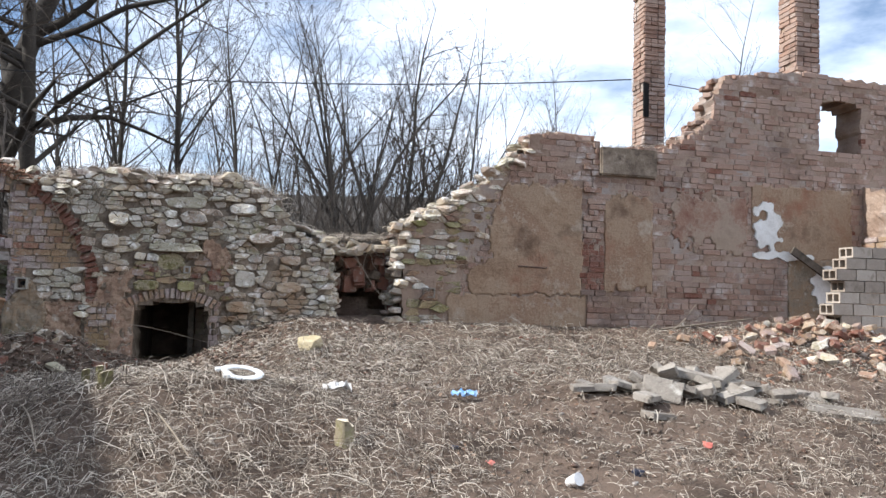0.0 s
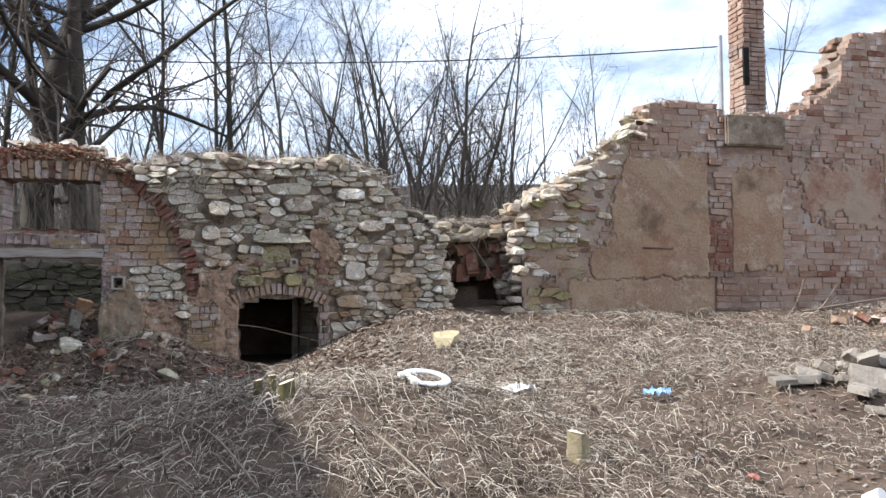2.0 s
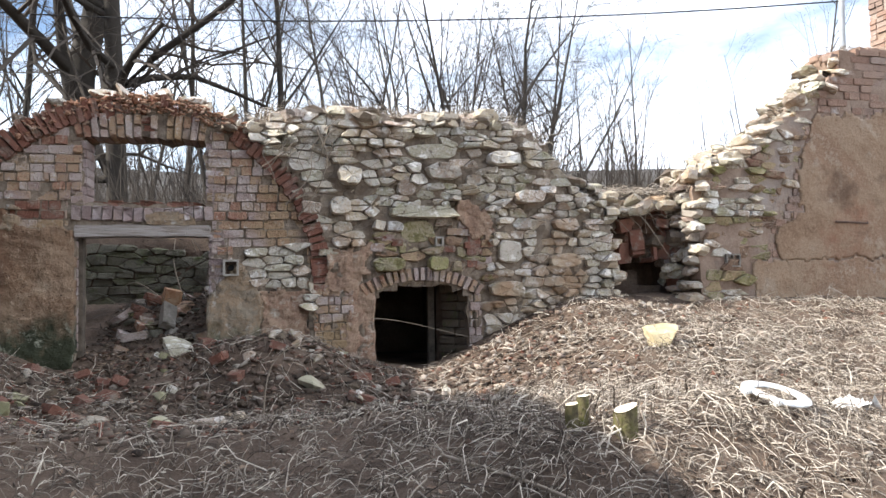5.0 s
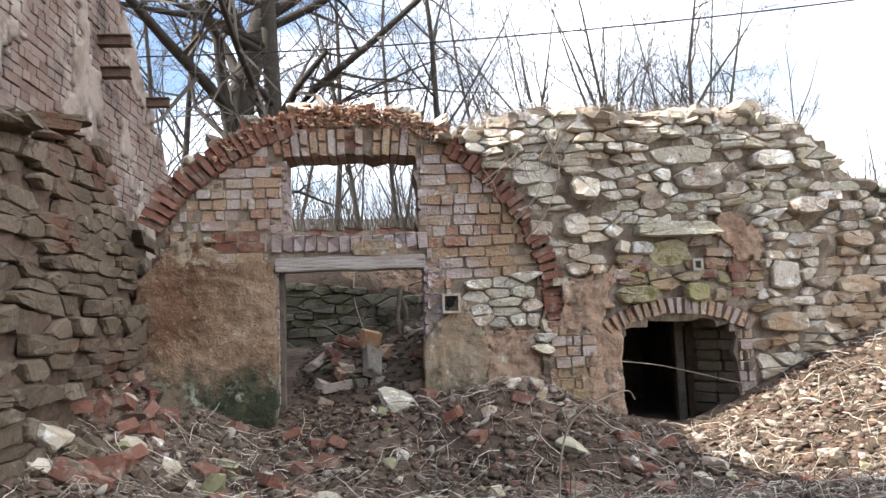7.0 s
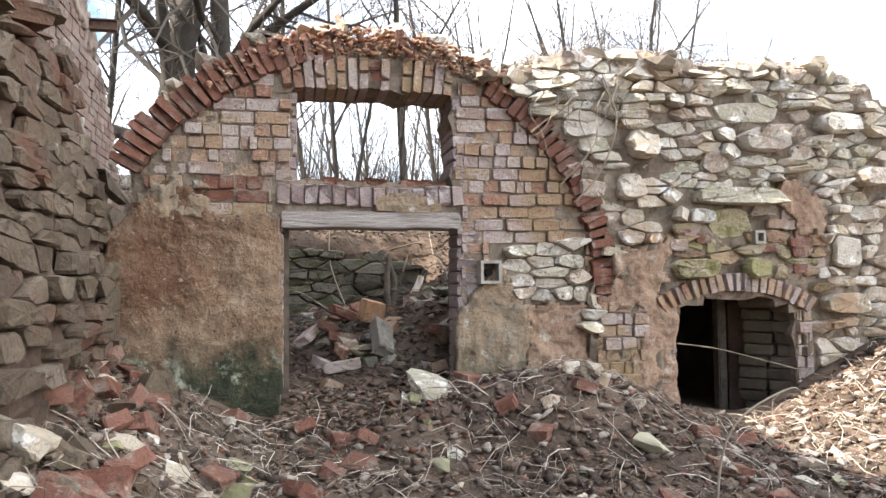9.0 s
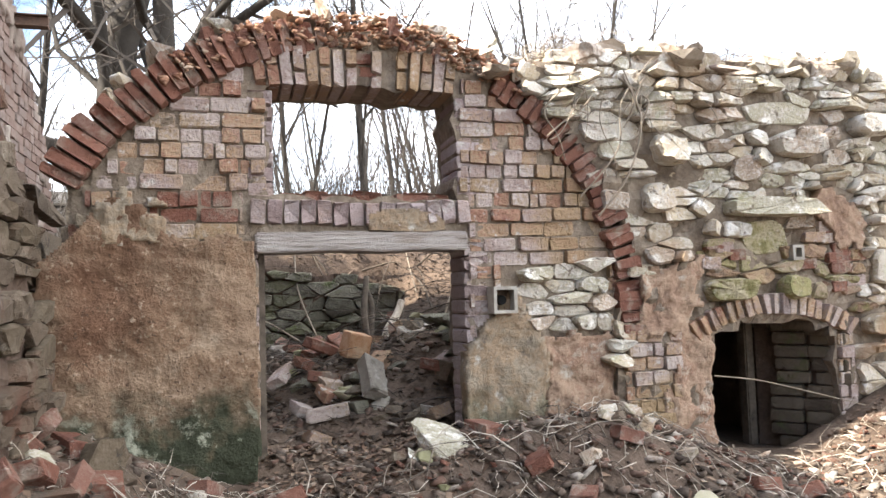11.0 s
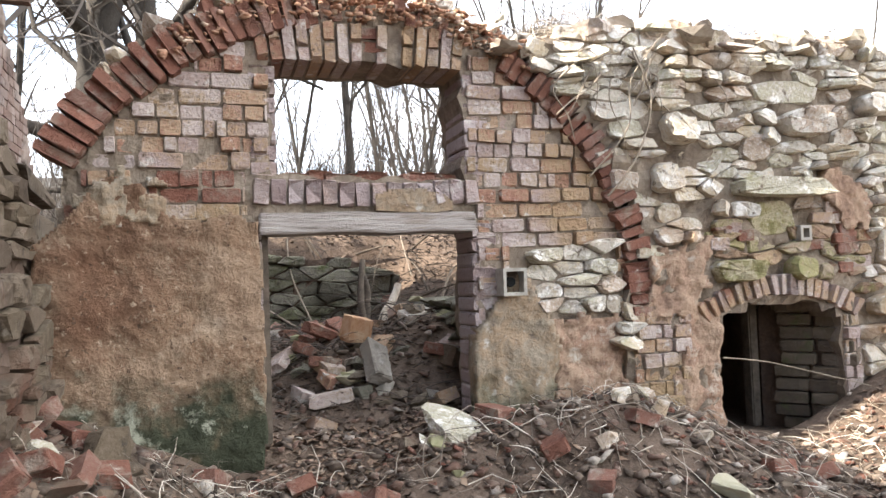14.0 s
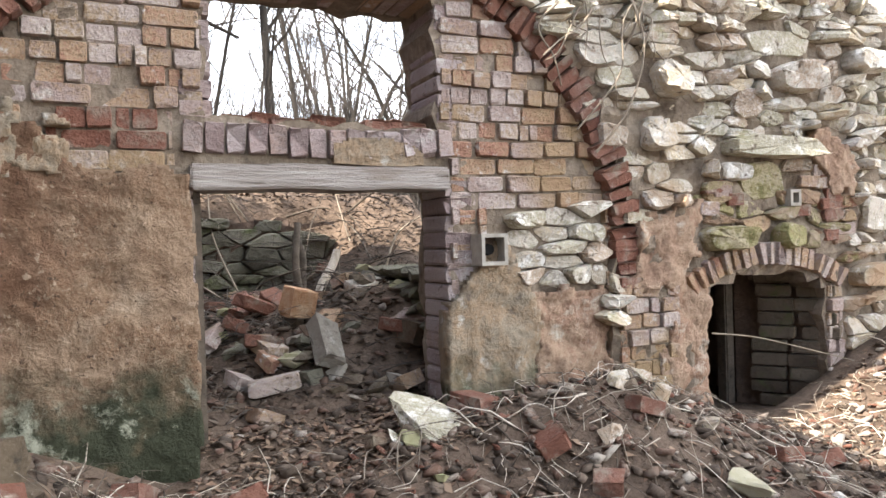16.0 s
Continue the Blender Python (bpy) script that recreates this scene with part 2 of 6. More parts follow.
M_BEAM = mat("weathered_timber", [(.17, .14, .12), (.30, .26, .23), (.38, .34, .31), (.26, .215, .18)], 7, bump=0.9, fine=22, stretch=(.25, 2.5, 3.5), crust=(((.12, .095, .075), 9, .58, .66), ((.46, .42, .38), 7, .60, .70)))
M_DARKWOOD = mat("dark_timber", [(.05, .038, .03), (.10, .08, .06), (.14, .11, .085)], 8, bump=0.4)
M_BARK = mat("bark", [(.025, .021, .017), (.05, .042, .034), (.078, .066, .054)], 5, bump=0.8, rand="object", spread=0.4, fine=30)
M_TWIG = mat("twigs", [(.04, .033, .027), (.075, .061, .05), (.11, .092, .076)], 0.6, bump=0.0, rand="object", spread=0.5)
M_DRY = mat("dead_grass", [(.055, .042, .033), (.12, .095, .074), (.23, .19, .15), (.36, .305, .245), (.66, .59, .49), (.10, .078, .06)], 2, bump=0.0, rand="island", spread=0.85)
M_LEAF = mat("dead_leaves", [(.10, .065, .045), (.19, .125, .085), (.28, .20, .14), (.15, .09, .06)], 2, bump=0.0, rand="island", spread=0.85)
# Darker copy of M_LEAF: shade put into the colour of the inner litter.
M_LEAFDARK = mat("shaded_leaves", [(.045, .030, .021), (.085, .057, .040), (.13, .092, .066), (.06, .04, .028)], 2, bump=0.0, rand="island", spread=0.85)
M_CONCRETE = mat("concrete", [(.14, .118, .095), (.24, .21, .175), (.34, .305, .26), (.20, .165, .13)], 6, bump=0.9, rand="object", spread=0.5, fine=35, crust=(((.44, .41, .36), 7, .58, .68), ((.11, .09, .07), 9, .56, .70)))
M_BLOCK = mat("hollow_block", [(.25, .205, .165), (.36, .305, .25), (.45, .395, .335)], 5, bump=0.6, rand="object", spread=0.5, crust=(((.20, .165, .13), 5, .56, .70),))
# Near-black for the darkness of openings that are modelled as solid pieces.
M_BLACK = mat("opening_dark", [(.008, .008, .008), (.015, .014, .013)], 4, bump=0.2)


# ---- building blocks ----
def mesh_object(name, verts, faces, material, smooth=False):
    me = bpy.data.meshes.new(name)
    me.from_pydata(verts, [], faces)
    me.materials.append(material)
    me.update()
    if smooth:
        me.polygons.foreach_set("use_smooth", [True] * len(me.polygons))
    return new(name, me)


def part(name, bm, material, parent=None, label=""):
    me = bpy.data.meshes.new(name)
    bm.to_mesh(me)
    bm.free()
    me.materials.append(material)
    ob = new(name, me)
    if parent:
        ob.parent = parent
    return tagged(ob, label)


def thing(name, label, category, group="", loc=(0, 0, 0), rz=0.0):
    ob = new(name)
    ob.empty_display_size = 0.1
    ob.matrix_world = pose(*loc, 0, 0, rz)
    return tagged(ob, label, category, group)


def lerp(pairs, x):
    for (a, u), (b, v) in zip(pairs, pairs[1:]):
        if x <= b:
            k = max(0.0, min(1.0, (x - a) / (b - a)))
            return u + (v - u) * k
    return pairs[-1][1]


def nz(x, y, z, s=1.0):
    return noise.noise(Vector((x * s, y * s, z * s)))


def slab(name, inside, x0, x1, z0, z1, yf, yb, step, material, rough=0.02, rs=6.0, frame_of=None, smooth=False):
    """A wall body of ragged outline: cells of the x-z plane where inside(x, z) holds, with thickness from yf to yb.
    frame_of maps (along, depth, height) to the world."""
    nx, nzc = int(round((x1 - x0) / step)), int(round((z1 - z0) / step))
    keep = {(i, k) for i in range(nx) for k in range(nzc) if inside(x0 + (i + .5) * step, z0 + (k + .5) * step)}
    verts, faces, idx = [], [], {}

    def vert(i, k, back):
        key = (i, k, back)
        if key not in idx:
            x, z = x0 + i * step, z0 + k * step
            jx, jz = nz(x, 3.1, z, 9) * step * .7, nz(x, 7.7, z, 9) * step * .7
            y = yb if back else yf + rough * (nz(x, 0, z, rs) + .5 * nz(x, 5, z, rs * 3) + .3 * nz(x, 8, z, rs * 8))
            p = (x + jx, y, z + jz)
            verts.append(frame_of(*p) if frame_of else p)
            idx[key] = len(verts) - 1
        return idx[key]
    for i, k in keep:
        faces.append((vert(i, k, 0), vert(i + 1, k, 0), vert(i + 1, k + 1, 0), vert(i, k + 1, 0)))
        faces.append((vert(i, k, 1), vert(i, k + 1, 1), vert(i + 1, k + 1, 1), vert(i + 1, k, 1)))
        for di, dk, a, b in ((-1, 0, (i, k + 1), (i, k)), (1, 0, (i + 1, k), (i + 1, k + 1)), (0, -1, (i, k), (i + 1, k)), (0, 1, (i + 1, k + 1), (i, k + 1))):
            if (i + di, k + dk) not in keep:
                faces.append((vert(*a, 0), vert(*a, 1), vert(*b, 1), vert(*b, 0)))
    return mesh_object(name, verts, faces, material, smooth)


def stone_mesh(seed):
    """A rough hewn block of unit size (x, z in -.5...5), front towards -y, origin at its back plane's middle."""
    r = random.Random(seed)
    sides = r.choice((6, 7, 7, 8))
    ring = []
    for j in range(sides):
        a = 2 * math.pi * (j + .5 + r.uniform(-.3, .3)) / sides
        c, s = math.cos(a), math.sin(a)
        q = 0.5 / max(abs(c), abs(s))
        q = min(q, 0.62) * r.uniform(.86, 1.03)
        ring.append((c * q, s * q))
    tx, tz = r.uniform(-.35, .35), r.uniform(-.35, .35)
    v = [(x, 0.0, z) for x, z in ring]
    v += [(x * r.uniform(.96, 1.03), -(.72 + tx * x + tz * z) * r.uniform(.9, 1.05), z * r.uniform(.95, 1.03)) for x, z in ring]
    k = r.uniform(.74, .90)
    v += [(x * k * r.uniform(.88, 1.06), -(.96 + tx * x + tz * z) * r.uniform(.92, 1.08), z * k * r.uniform(.85, 1.06)) for x, z in ring]
    v.append((r.uniform(-.2, .2), -r.uniform(.9, 1.12), r.uniform(-.2, .2)))
    n, f = sides, []
    for j in range(n):
        k = (j + 1) % n
        f += [(j, k, n + k, n + j), (n + j, n + k, 2 * n + k, 2 * n + j), (2 * n + j, 2 * n + k, 3 * n)]
    return v, f


def brick_mesh(seed):
    """A worn brick of unit size, front towards -y, origin at its back plane's middle."""
    r = random.Random(seed)
    outline = ((-.5, -.34), (-.46, -.5), (.45, -.5), (.5, -.33), (.5, .35), (.46, .5), (-.45, .5), (-.5, .33))

    def ring(k, y, j):
        return [(x * k[0] + r.uniform(-j, j) * .5, y + r.uniform(-j, j), z * k[1] + r.uniform(-j, j) * 2) for x, z in outline]
    v = ring((1, 1), 0, .004) + ring((1, 1), -.88, .02) + ring((.965, .90), -1.0, .045)
    f = []
    for a in (0, 8):
        for j in range(8):
            k = (j + 1) % 8
            f.append((a + j, a + k, a + 8 + k, a + 8 + j))
    f.append(tuple(range(16, 24)))
    f.append(tuple(range(7, -1, -1)))
    return v, f


def block_mesh(seed, n=11):
    """A closed angular lump of unit size for loose rubble."""
    r = random.Random(seed)
    bm = bmesh.new()
    pts = []
    for i in range(n):
        p = Vector((r.gauss(0, 1), r.gauss(0, 1), r.gauss(0, 1))).normalized()
        p = Vector((p.x * .56, p.y * .56, max(-.44, min(.44, p.z * .62)))) * r.uniform(.85, 1.1)
        pts.append(bm.verts.new(p))
    res = bmesh.ops.convex_hull(bm, input=pts)
    bmesh.ops.delete(bm, geom=list({g for g in res["geom_interior"] + res["geom_unused"] if isinstance(g, bmesh.types.BMVert)}), context="VERTS")
    v = [tuple(q.co) for q in bm.verts]
    bm.verts.index_update()
    f = [tuple(w.index for w in q.verts) for q in bm.faces]
    bm.free()
    return v, f


def shared(name, vf, material):
    me = bpy.data.meshes.new(name)
    me.from_pydata(vf[0], [], vf[1])
    me.materials.append(material)
    me.update()
    return me


STONE_VF = [stone_mesh(s) for s in range(24)]
BRICK_VF = [brick_mesh(s) for s in range(12)]
BLOCK_VF = [block_mesh(s) for s in range(12)]
STONES = [shared("stone", v, M_STONE) for v in STONE_VF]
DSTONES = [shared("stone_dark", v, M_DARKSTONE) for v in STONE_VF]
MSTONES = [shared("stone_mossy", v, M_BACKSTONE) for v in STONE_VF]
BRICKS = [shared("brick", v, M_BRICK) for v in BRICK_VF]
TBRICKS = [shared("brick_tall", v, M_BRICK_T) for v in BRICK_VF]
DBRICKS = [shared("brick_shaded", v, M_SHADEBRICK) for v in BRICK_VF]
GBRICKS = [shared("brick_grey", v, M_GREYBRICK) for v in BRICK_VF]
RBRICKS = [shared("brick_red", v, M_REDBRICK) for v in BRICK_VF]


class Pieces:
    """Stones or bricks of one wall: up to `limit` single pieces, the rest joined into one mesh."""

    def __init__(self, parent, limit=300):
        self.parent, self.limit, self.count, self.v, self.f = parent, limit, 0, [], []

    def add(self, name, meshes, vfs, m, r, single=True):
        j = r.randrange(len(meshes))
        if single and self.count < self.limit:
            self.count += 1
            ob = new(name, meshes[j])
            ob.parent = self.parent
            ob.matrix_local = m
        else:
            b = len(self.v)
            self.v += [tuple(m @ Vector(p)) for p in vfs[j][0]]
            self.f += [tuple(b + q for q in g) for g in vfs[j][1]]

    def rest(self, name, material, label):
        if self.f:
            ob = mesh_object(name, self.v, self.f, material)
            ob.parent = self.parent
            tagged(ob, label, kind="stuff")


def piece_pose(x, y, z, w, d, h, tilt=0.0, frame_of=None, yaw=0.0, pitch=0.0):
    m = pose(x, y, z, pitch, tilt, yaw) @ Matrix.Diagonal((w, d, h, 1))
    return frame_of @ m if frame_of else m


def rubble_pack(inside, x0, x1, z0, z1, r, cell=0.03, big=0.08):
    """Fill a region with rectangles of mixed size: (x, z, w, h)."""
    nx, nk = int((x1 - x0) / cell), int((z1 - z0) / cell)
    free = [[inside(x0 + (i + .5) * cell, z0 + (k + .5) * cell) for k in range(nk)] for i in range(nx)]
    out = []
    for k in range(nk):
        i = 0
        while i < nx:
            if free[i][k]:
                u = r.random()
                h = r.choice((1, 2, 2, 3, 3, 4)) if u > big else r.choice((4, 5, 5))
                w = max(2, int(h * r.uniform(1.2, 3.2)))
                w = min(w, 14)
                ww = 0
                while ww < w and i + ww < nx and free[i + ww][k]:
                    ww += 1
                hh = 1
                while hh < h and k + hh < nk and all(free[q][k + hh] for q in range(i, i + ww)):
                    hh += 1
                for q in range(i, i + ww):
                    for p in range(k, k + hh):
                        free[q][p] = False
                out.append((x0 + (i + ww / 2) * cell, z0 + (k + hh / 2) * cell, ww * cell, hh * cell))
                i += ww
            else:
                i += 1
    return out


def rubble_cells(inside, x0, x1, z0, z1, r, sx, sz, merge=.3, large=.0):
    """Interlocking angular stones: convex cells of a jittered, stretched pattern. Gives (centre x, centre z, outline)."""
    k = .66 * sz / sx
    seeds = []
    z = z0 - sz
    while z < z1 + sz:
        rh = sz * r.uniform(.62, 1.45)
        x = x0 - sx * (1 + r.random())
        while x < x1 + sx:
            w = sx * r.uniform(.5, 1.65) * (.7 + .3 * rh / sz)
            if rh > sz * 1.2 and r.random() < merge:
                seeds += [(x + w / 2, z + rh * .25), (x + w * r.uniform(.4, .6), z + rh * .78)]
            else:
                seeds.append((x + w / 2, z + rh * (.5 + r.uniform(-.22, .22)) + .045 * nz(x, 4, z, 2.5)))
            x += w
        z += rh
    if large:
        centres = [q for q in seeds if r.random() < large]
        kept = []
        for q in seeds:
            if q in centres or all(((q[0] - c[0]) / (.85 * sx)) ** 2 + ((q[1] - c[1]) / (1.05 * sz)) ** 2 > 1 for c in centres):
                kept.append(q)
        seeds = kept
    pts = np.array(seeds)
    met = pts * np.array([k, 1.0])
    out = []
    for i, (cx, cz) in enumerate(seeds):
        if not inside(cx, cz):
            continue
        d = ((met - met[i]) ** 2).sum(1)
        near = np.argsort(d)[1:22]
        lim = 3.0
        poly = [(-sx * lim * k, -sz * 2.2), (sx * lim * k, -sz * 2.2), (sx * lim * k, sz * 2.2), (-sx * lim * k, sz * 2.2)]
        for j in near:
            nx_, nz_ = met[j] - met[i]
            half_ = (nx_ * nx_ + nz_ * nz_) / 2
            new_poly = []
            for (ax, az), (bx, bz) in zip(poly, poly[1:] + poly[:1]):
                da, db = ax * nx_ + az * nz_ - half_, bx * nx_ + bz * nz_ - half_
                if da <= 0:
                    new_poly.append((ax, az))
                if da * db < 0:
                    t = da / (da - db)
                    new_poly.append((ax + (bx - ax) * t, az + (bz - az) * t))
            poly = new_poly
        poly = [(a / k, b) for a, b in poly]
        if len(poly) > 2:
            out.append((cx, cz, poly))
    return out


def cell_stone(poly, r, depth, joint=.003, tilt=.25):
    """A block over an outline (relative to its centre): back plane at y = 0, front towards -y."""
    mx = sum(p[0] for p in poly) / len(poly)
    mz = sum(p[1] for p in poly) / len(poly)
    pts = []
    for (ax, az), (bx, bz) in zip(poly, poly[1:] + poly[:1]):
        ln = math.hypot(bx - ax, bz - az)
        if ln < .012:
            pts.append(((ax + bx) / 2, (az + bz) / 2))
            continue
        c = min(.25, .012 / ln) * r.uniform(.6, 1.7)
        pts += [(ax + (bx - ax) * c, az + (bz - az) * c), (bx + (ax - bx) * c, bz + (az - bz) * c)]
    ext = max(max(abs(p[0] - mx), abs(p[1] - mz)) for p in pts) + 1e-6
    tx, tz = r.uniform(-tilt, tilt) * depth / ext, r.uniform(-tilt, tilt) * depth / ext

    def ring(shrink, y, j):
        o = []
        for x, z in pts:
            dx, dz = x - mx, z - mz
            l_ = math.hypot(dx, dz) + 1e-6
            q = max(.3, 1 - shrink / l_)
            o.append((mx + dx * q + r.uniform(-j, j), y * (1 + r.uniform(-.09, .09)) - (tx * dx + tz * dz) * (y != 0), mz + dz * q + r.uniform(-j, j)))
        return o
    n = len(pts)
    inset = r.uniform(.005, .014)
    v = ring(joint, 0, 0) + ring(joint, -depth * .72, .003) + ring(joint + inset, -depth, .004)
    v.append((mx + r.uniform(-.3, .3) * ext * .5, -depth * r.uniform(.97, 1.06), mz))
    f = []
    for j in range(n):
        q = (j + 1) % n
        f += [(j, q, n + q, n + j), (n + j, n + q, 2 * n + q, 2 * n + j), (2 * n + j, 2 * n + q, 3 * n)]
    return v, f


def lay_stones(parent, cells, material, place, r, depth=.075, limit=300, name="stone", label="", material_rest=None, tilt=.28, near=None, skip=0.0, joint=.003):
    """Lay cells on a wall; place(x, z) gives the pose of a stone's back plane."""
    v_, f_ = [], []
    for c, (x, z, poly) in enumerate(sorted(cells, key=near) if near else cells):
        if r.random() < skip:
            continue
        vf = cell_stone(poly, r, depth * r.uniform(.55, 1.5), joint, tilt)
        m = place(x, z) @ pose(0, 0, 0, 0, r.uniform(-3, 3), 0)
        if c < limit:
            ob = new(name, shared(name, vf, material))
            ob.parent = parent
            ob.matrix_local = m
        else:
            b = len(v_)
            v_ += [tuple(m @ Vector(p)) for p in vf[0]]
            f_ += [tuple(b + q for q in g) for g in vf[1]]
    if f_:
        ob = mesh_object(name + "_rest", v_, f_, material_rest or material)
        ob.parent = parent
        tagged(ob, label, kind="stuff")


def courses(inside, x0, x1, z0, z1, r, ch=0.077, length=0.25):
    """Brick courses in a rough bond: (x, z, w, h) for every brick whose ends and middle lie inside."""
    out, k = [], 0
    z = z0
    while z < z1:
        x = x0 - r.uniform(0, length)
        head = r.random() < .35
        while x < x1:
            w = (length if not head else length * .5) * r.uniform(.9, 1.08)
            if r.random() < .15:
                w *= .55
            cz = z + ch / 2
            run = [inside(x + w * (q + .5) / 10, cz) for q in range(10)]
            if any(run):
                a = run.index(True)
                b = a
                while b < 10 and run[b]:
                    b += 1
                if (b - a) * w > .09:
                    out.append((x + w * (a + b) / 20, cz, w * (b - a) / 10 - .008, ch - .006))
            x += w
        z += ch
        k += 1
    return out


# ---- ground ----
def smooth(a, b, x):
    k = max(0.0, min(1.0, (x - a) / (b - a)))
    return k * k * (3 - 2 * k)


def bump_at(x, y, cx, cy, rx, ry, h):
    return h * math.exp(-((x - cx) / rx) ** 2 - ((y - cy) / ry) ** 2)


def ground_z(x, y):
    yy = max(-4.0, min(y, 9.6))
    z = .04 * yy + .0095 * yy * abs(yy)
    z -= .44 * smooth(.6, -1.2, x) * smooth(6.6, 8.3, y) * (1 - .25 * smooth(-3.9, -4.6, x))
    z += bump_at(x, y, -.75, 5.75, 1.2, .95, .33)          # heap of cut stalks
    z += bump_at(x, y, -5.2, 8.3, .75, 1.1, .62)            # debris at the side wall
    z += bump_at(x, y, -2.40, 8.98, .62, .42, .34)          # soil heap at the arch
    z += bump_at(x, y, -3.15, 9.25, .45, .35, .12)
    z += bump_at(x, y, .45, 9.3, .8, .5, .10)
    z += bump_at(x, y, 7.0, 8.0, 1.3, .9, .36)              # brick heap
    z += bump_at(x, y, 4.0, 6.4, .9, .5, .10)
    z -= bump_at(x, y, -1.05, 9.3, .42, .5, .10)
    z += .05 * nz(x, y, 0, .9) + .03 * nz(x, y, 2, 2.6) + .018 * nz(x, y, 5, 7)
    if y > 9.6:
        z += .15 * smooth(9.6, 14, y) * 4 + .06 * max(0, y - 16)
    z += .04 * max(0.0, abs(x) - 15)
    return z


def inner_z(x, y):
    """Debris floor behind the doorway."""
    z = .84 - .3 * smooth(9.42, 9.24, y) + .36 * smooth(9.5, 11.6, y) + bump_at(x, y, -3.08, 10.45, .55, .65, .27)
    z += .85 * smooth(-3.0, -2.1, x) * smooth(11.0, 12.8, y) + .20 * smooth(-3.1, -2.7, x) * smooth(9.7, 10.4, y) * smooth(11.3, 10.8, y)
    z += max(0.0, 2.0 + .18 * (y - 12.6) - z) * smooth(12.5, 12.75, y)
    return z + .05 * nz(x, y, 1, 3) + .035 * nz(x, y, 1, 9)


def axis(lo, hi, n0, n1, fine, far):
    a = list(np.arange(n0, n1, fine))
    s, v = fine, n1
    while v < hi:
        a.append(v)
        s = min(s * 1.25, far)
        v += s
    s, v = fine * 1.25, n0 - fine
    left = []
    while v > lo:
        left.append(v)
        s = min(s * 1.25, far)
        v -= s
    return left[::-1] + a


gx, gy = axis(-260, 260, -6.6, 9.4, .055, 14), axis(-200, 420, 1.4, 9.42, .055, 14)


def hole_floor(x, y):
    z = ground_z(x, y)
    if -5.6 < x < -1.75 and 9.38 < y < 14.2:
        z = min(z, .30)
    if -1.75 <= x < -.4 and 9.38 < y < 12.2:
        z = min(z, .62)
    if y > 60:
        z += 0.09 * (y - 60)
    return z


gv = [(x, y, hole_floor(x, y)) for y in gy for x in gx]
gf = [(j * len(gx) + i, j * len(gx) + i + 1, (j + 1) * len(gx) + i + 1, (j + 1) * len(gx) + i) for j in range(len(gy) - 1) for i in range(len(gx) - 1)]
ground = tagged(mesh_object("ground", gv, gf, M_SOIL, smooth=True), "brown soil strewn with dead stalks and rubble", "ground", kind="structure")
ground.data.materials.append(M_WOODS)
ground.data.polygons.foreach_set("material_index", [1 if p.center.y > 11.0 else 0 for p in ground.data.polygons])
fx, fy = np.arange(-5.3, -1.79, .06), np.arange(9.22, 14.0, .06)
fv = [(x, y, inner_z(x, y)) for y in fy for x in fx]
ff = [(j * len(fx) + i, j * len(fx) + i + 1, (j + 1) * len(fx) + i + 1, (j + 1) * len(fx) + i) for j in range(len(fy) - 1) for i in range(len(fx) - 1)]
tagged(mesh_object("floor", fv, ff, M_SOIL, smooth=True), "debris-covered earth floor behind the doorway", "floor", kind="structure")

# ---- walls ----
WY = 9.36
ACX, ACZ, AR = -3.40, 1.45, 1.45


def in_arch(x, z, rad):
    return (x - ACX) ** 2 + (z - ACZ) ** 2 < rad * rad if z > ACZ else abs(x - ACX) < rad


def door_open(x, z):
    return -3.91 < x < -2.86 and z < 1.90


def window_open(x, z):
    return -3.85 < x < -2.885 and 2.10 < z < 2.655 + .01 * math.cos((x + 3.4) * 3)


def hole_open(x, z):
    return -1.50 < x < -.64 and z < 1.42 - .13 * ((x + 1.07) / .43) ** 2 + .0


ARCH_TOP = [(-5.0, 2.35), (-4.76, 2.40), (-4.5, 2.66), (-4.27, 2.84), (-3.97, 2.94), (-3.52, 2.99), (-3.09, 2.95), (-2.77, 2.85), (-2.46, 2.80), (-2.32, 2.88), (-1.9, 2.90)]
STONE_TOP = [(-2.6, 2.76), (-2.32, 2.88), (-1.64, 2.93), (-1.37, 2.88), (-.46, 2.93), (-.22, 2.86), (.12, 2.70), (.28, 2.37), (.55, 2.24), (.72, 2.18), (.80, 2.10), (1.5, 2.10), (1.75, 2.2)]
TALL_TOP = [(1.5, 2.30), (1.82, 2.46), (2.11, 2.66), (2.34, 2.74), (2.79, 3.07), (3.02, 3.27), (3.34, 3.52), (3.41, 3.72), (3.7, 3.82), (4.32, 3.77), (4.41, 3.66), (5.22, 3.70), (5.36, 3.68), (5.58, 3.80), (5.89, 3.96), (6.17, 4.25), (6.2, 4.56), (6.4, 4.83), (7.0, 4.95), (7.9, 5.04), (8.5, 4.98), (9.6, 5.0)]


def infill(x, z):
    return in_arch(x, z, AR - .03) and z > .2 and not door_open(x, z) and not window_open(x, z)


def stone_zone(x, z):
    if z > lerp(STONE_TOP, x) + .03 * nz(x, 0, z, 8) or z < .3:
        return False
    if x < -1.88 and (in_arch(x, z, AR + .05) if z > 1.5 else x < -2.06):
        return False
    if x < -2.75 or hole_open(x, z):
        return False
    return x < lerp([(.3, .80), (1.3, .80), (1.35, .80), (2.2, .70), (2.4, .30), (3, .1)], z) + .04 * nz(x, 1, z, 7)


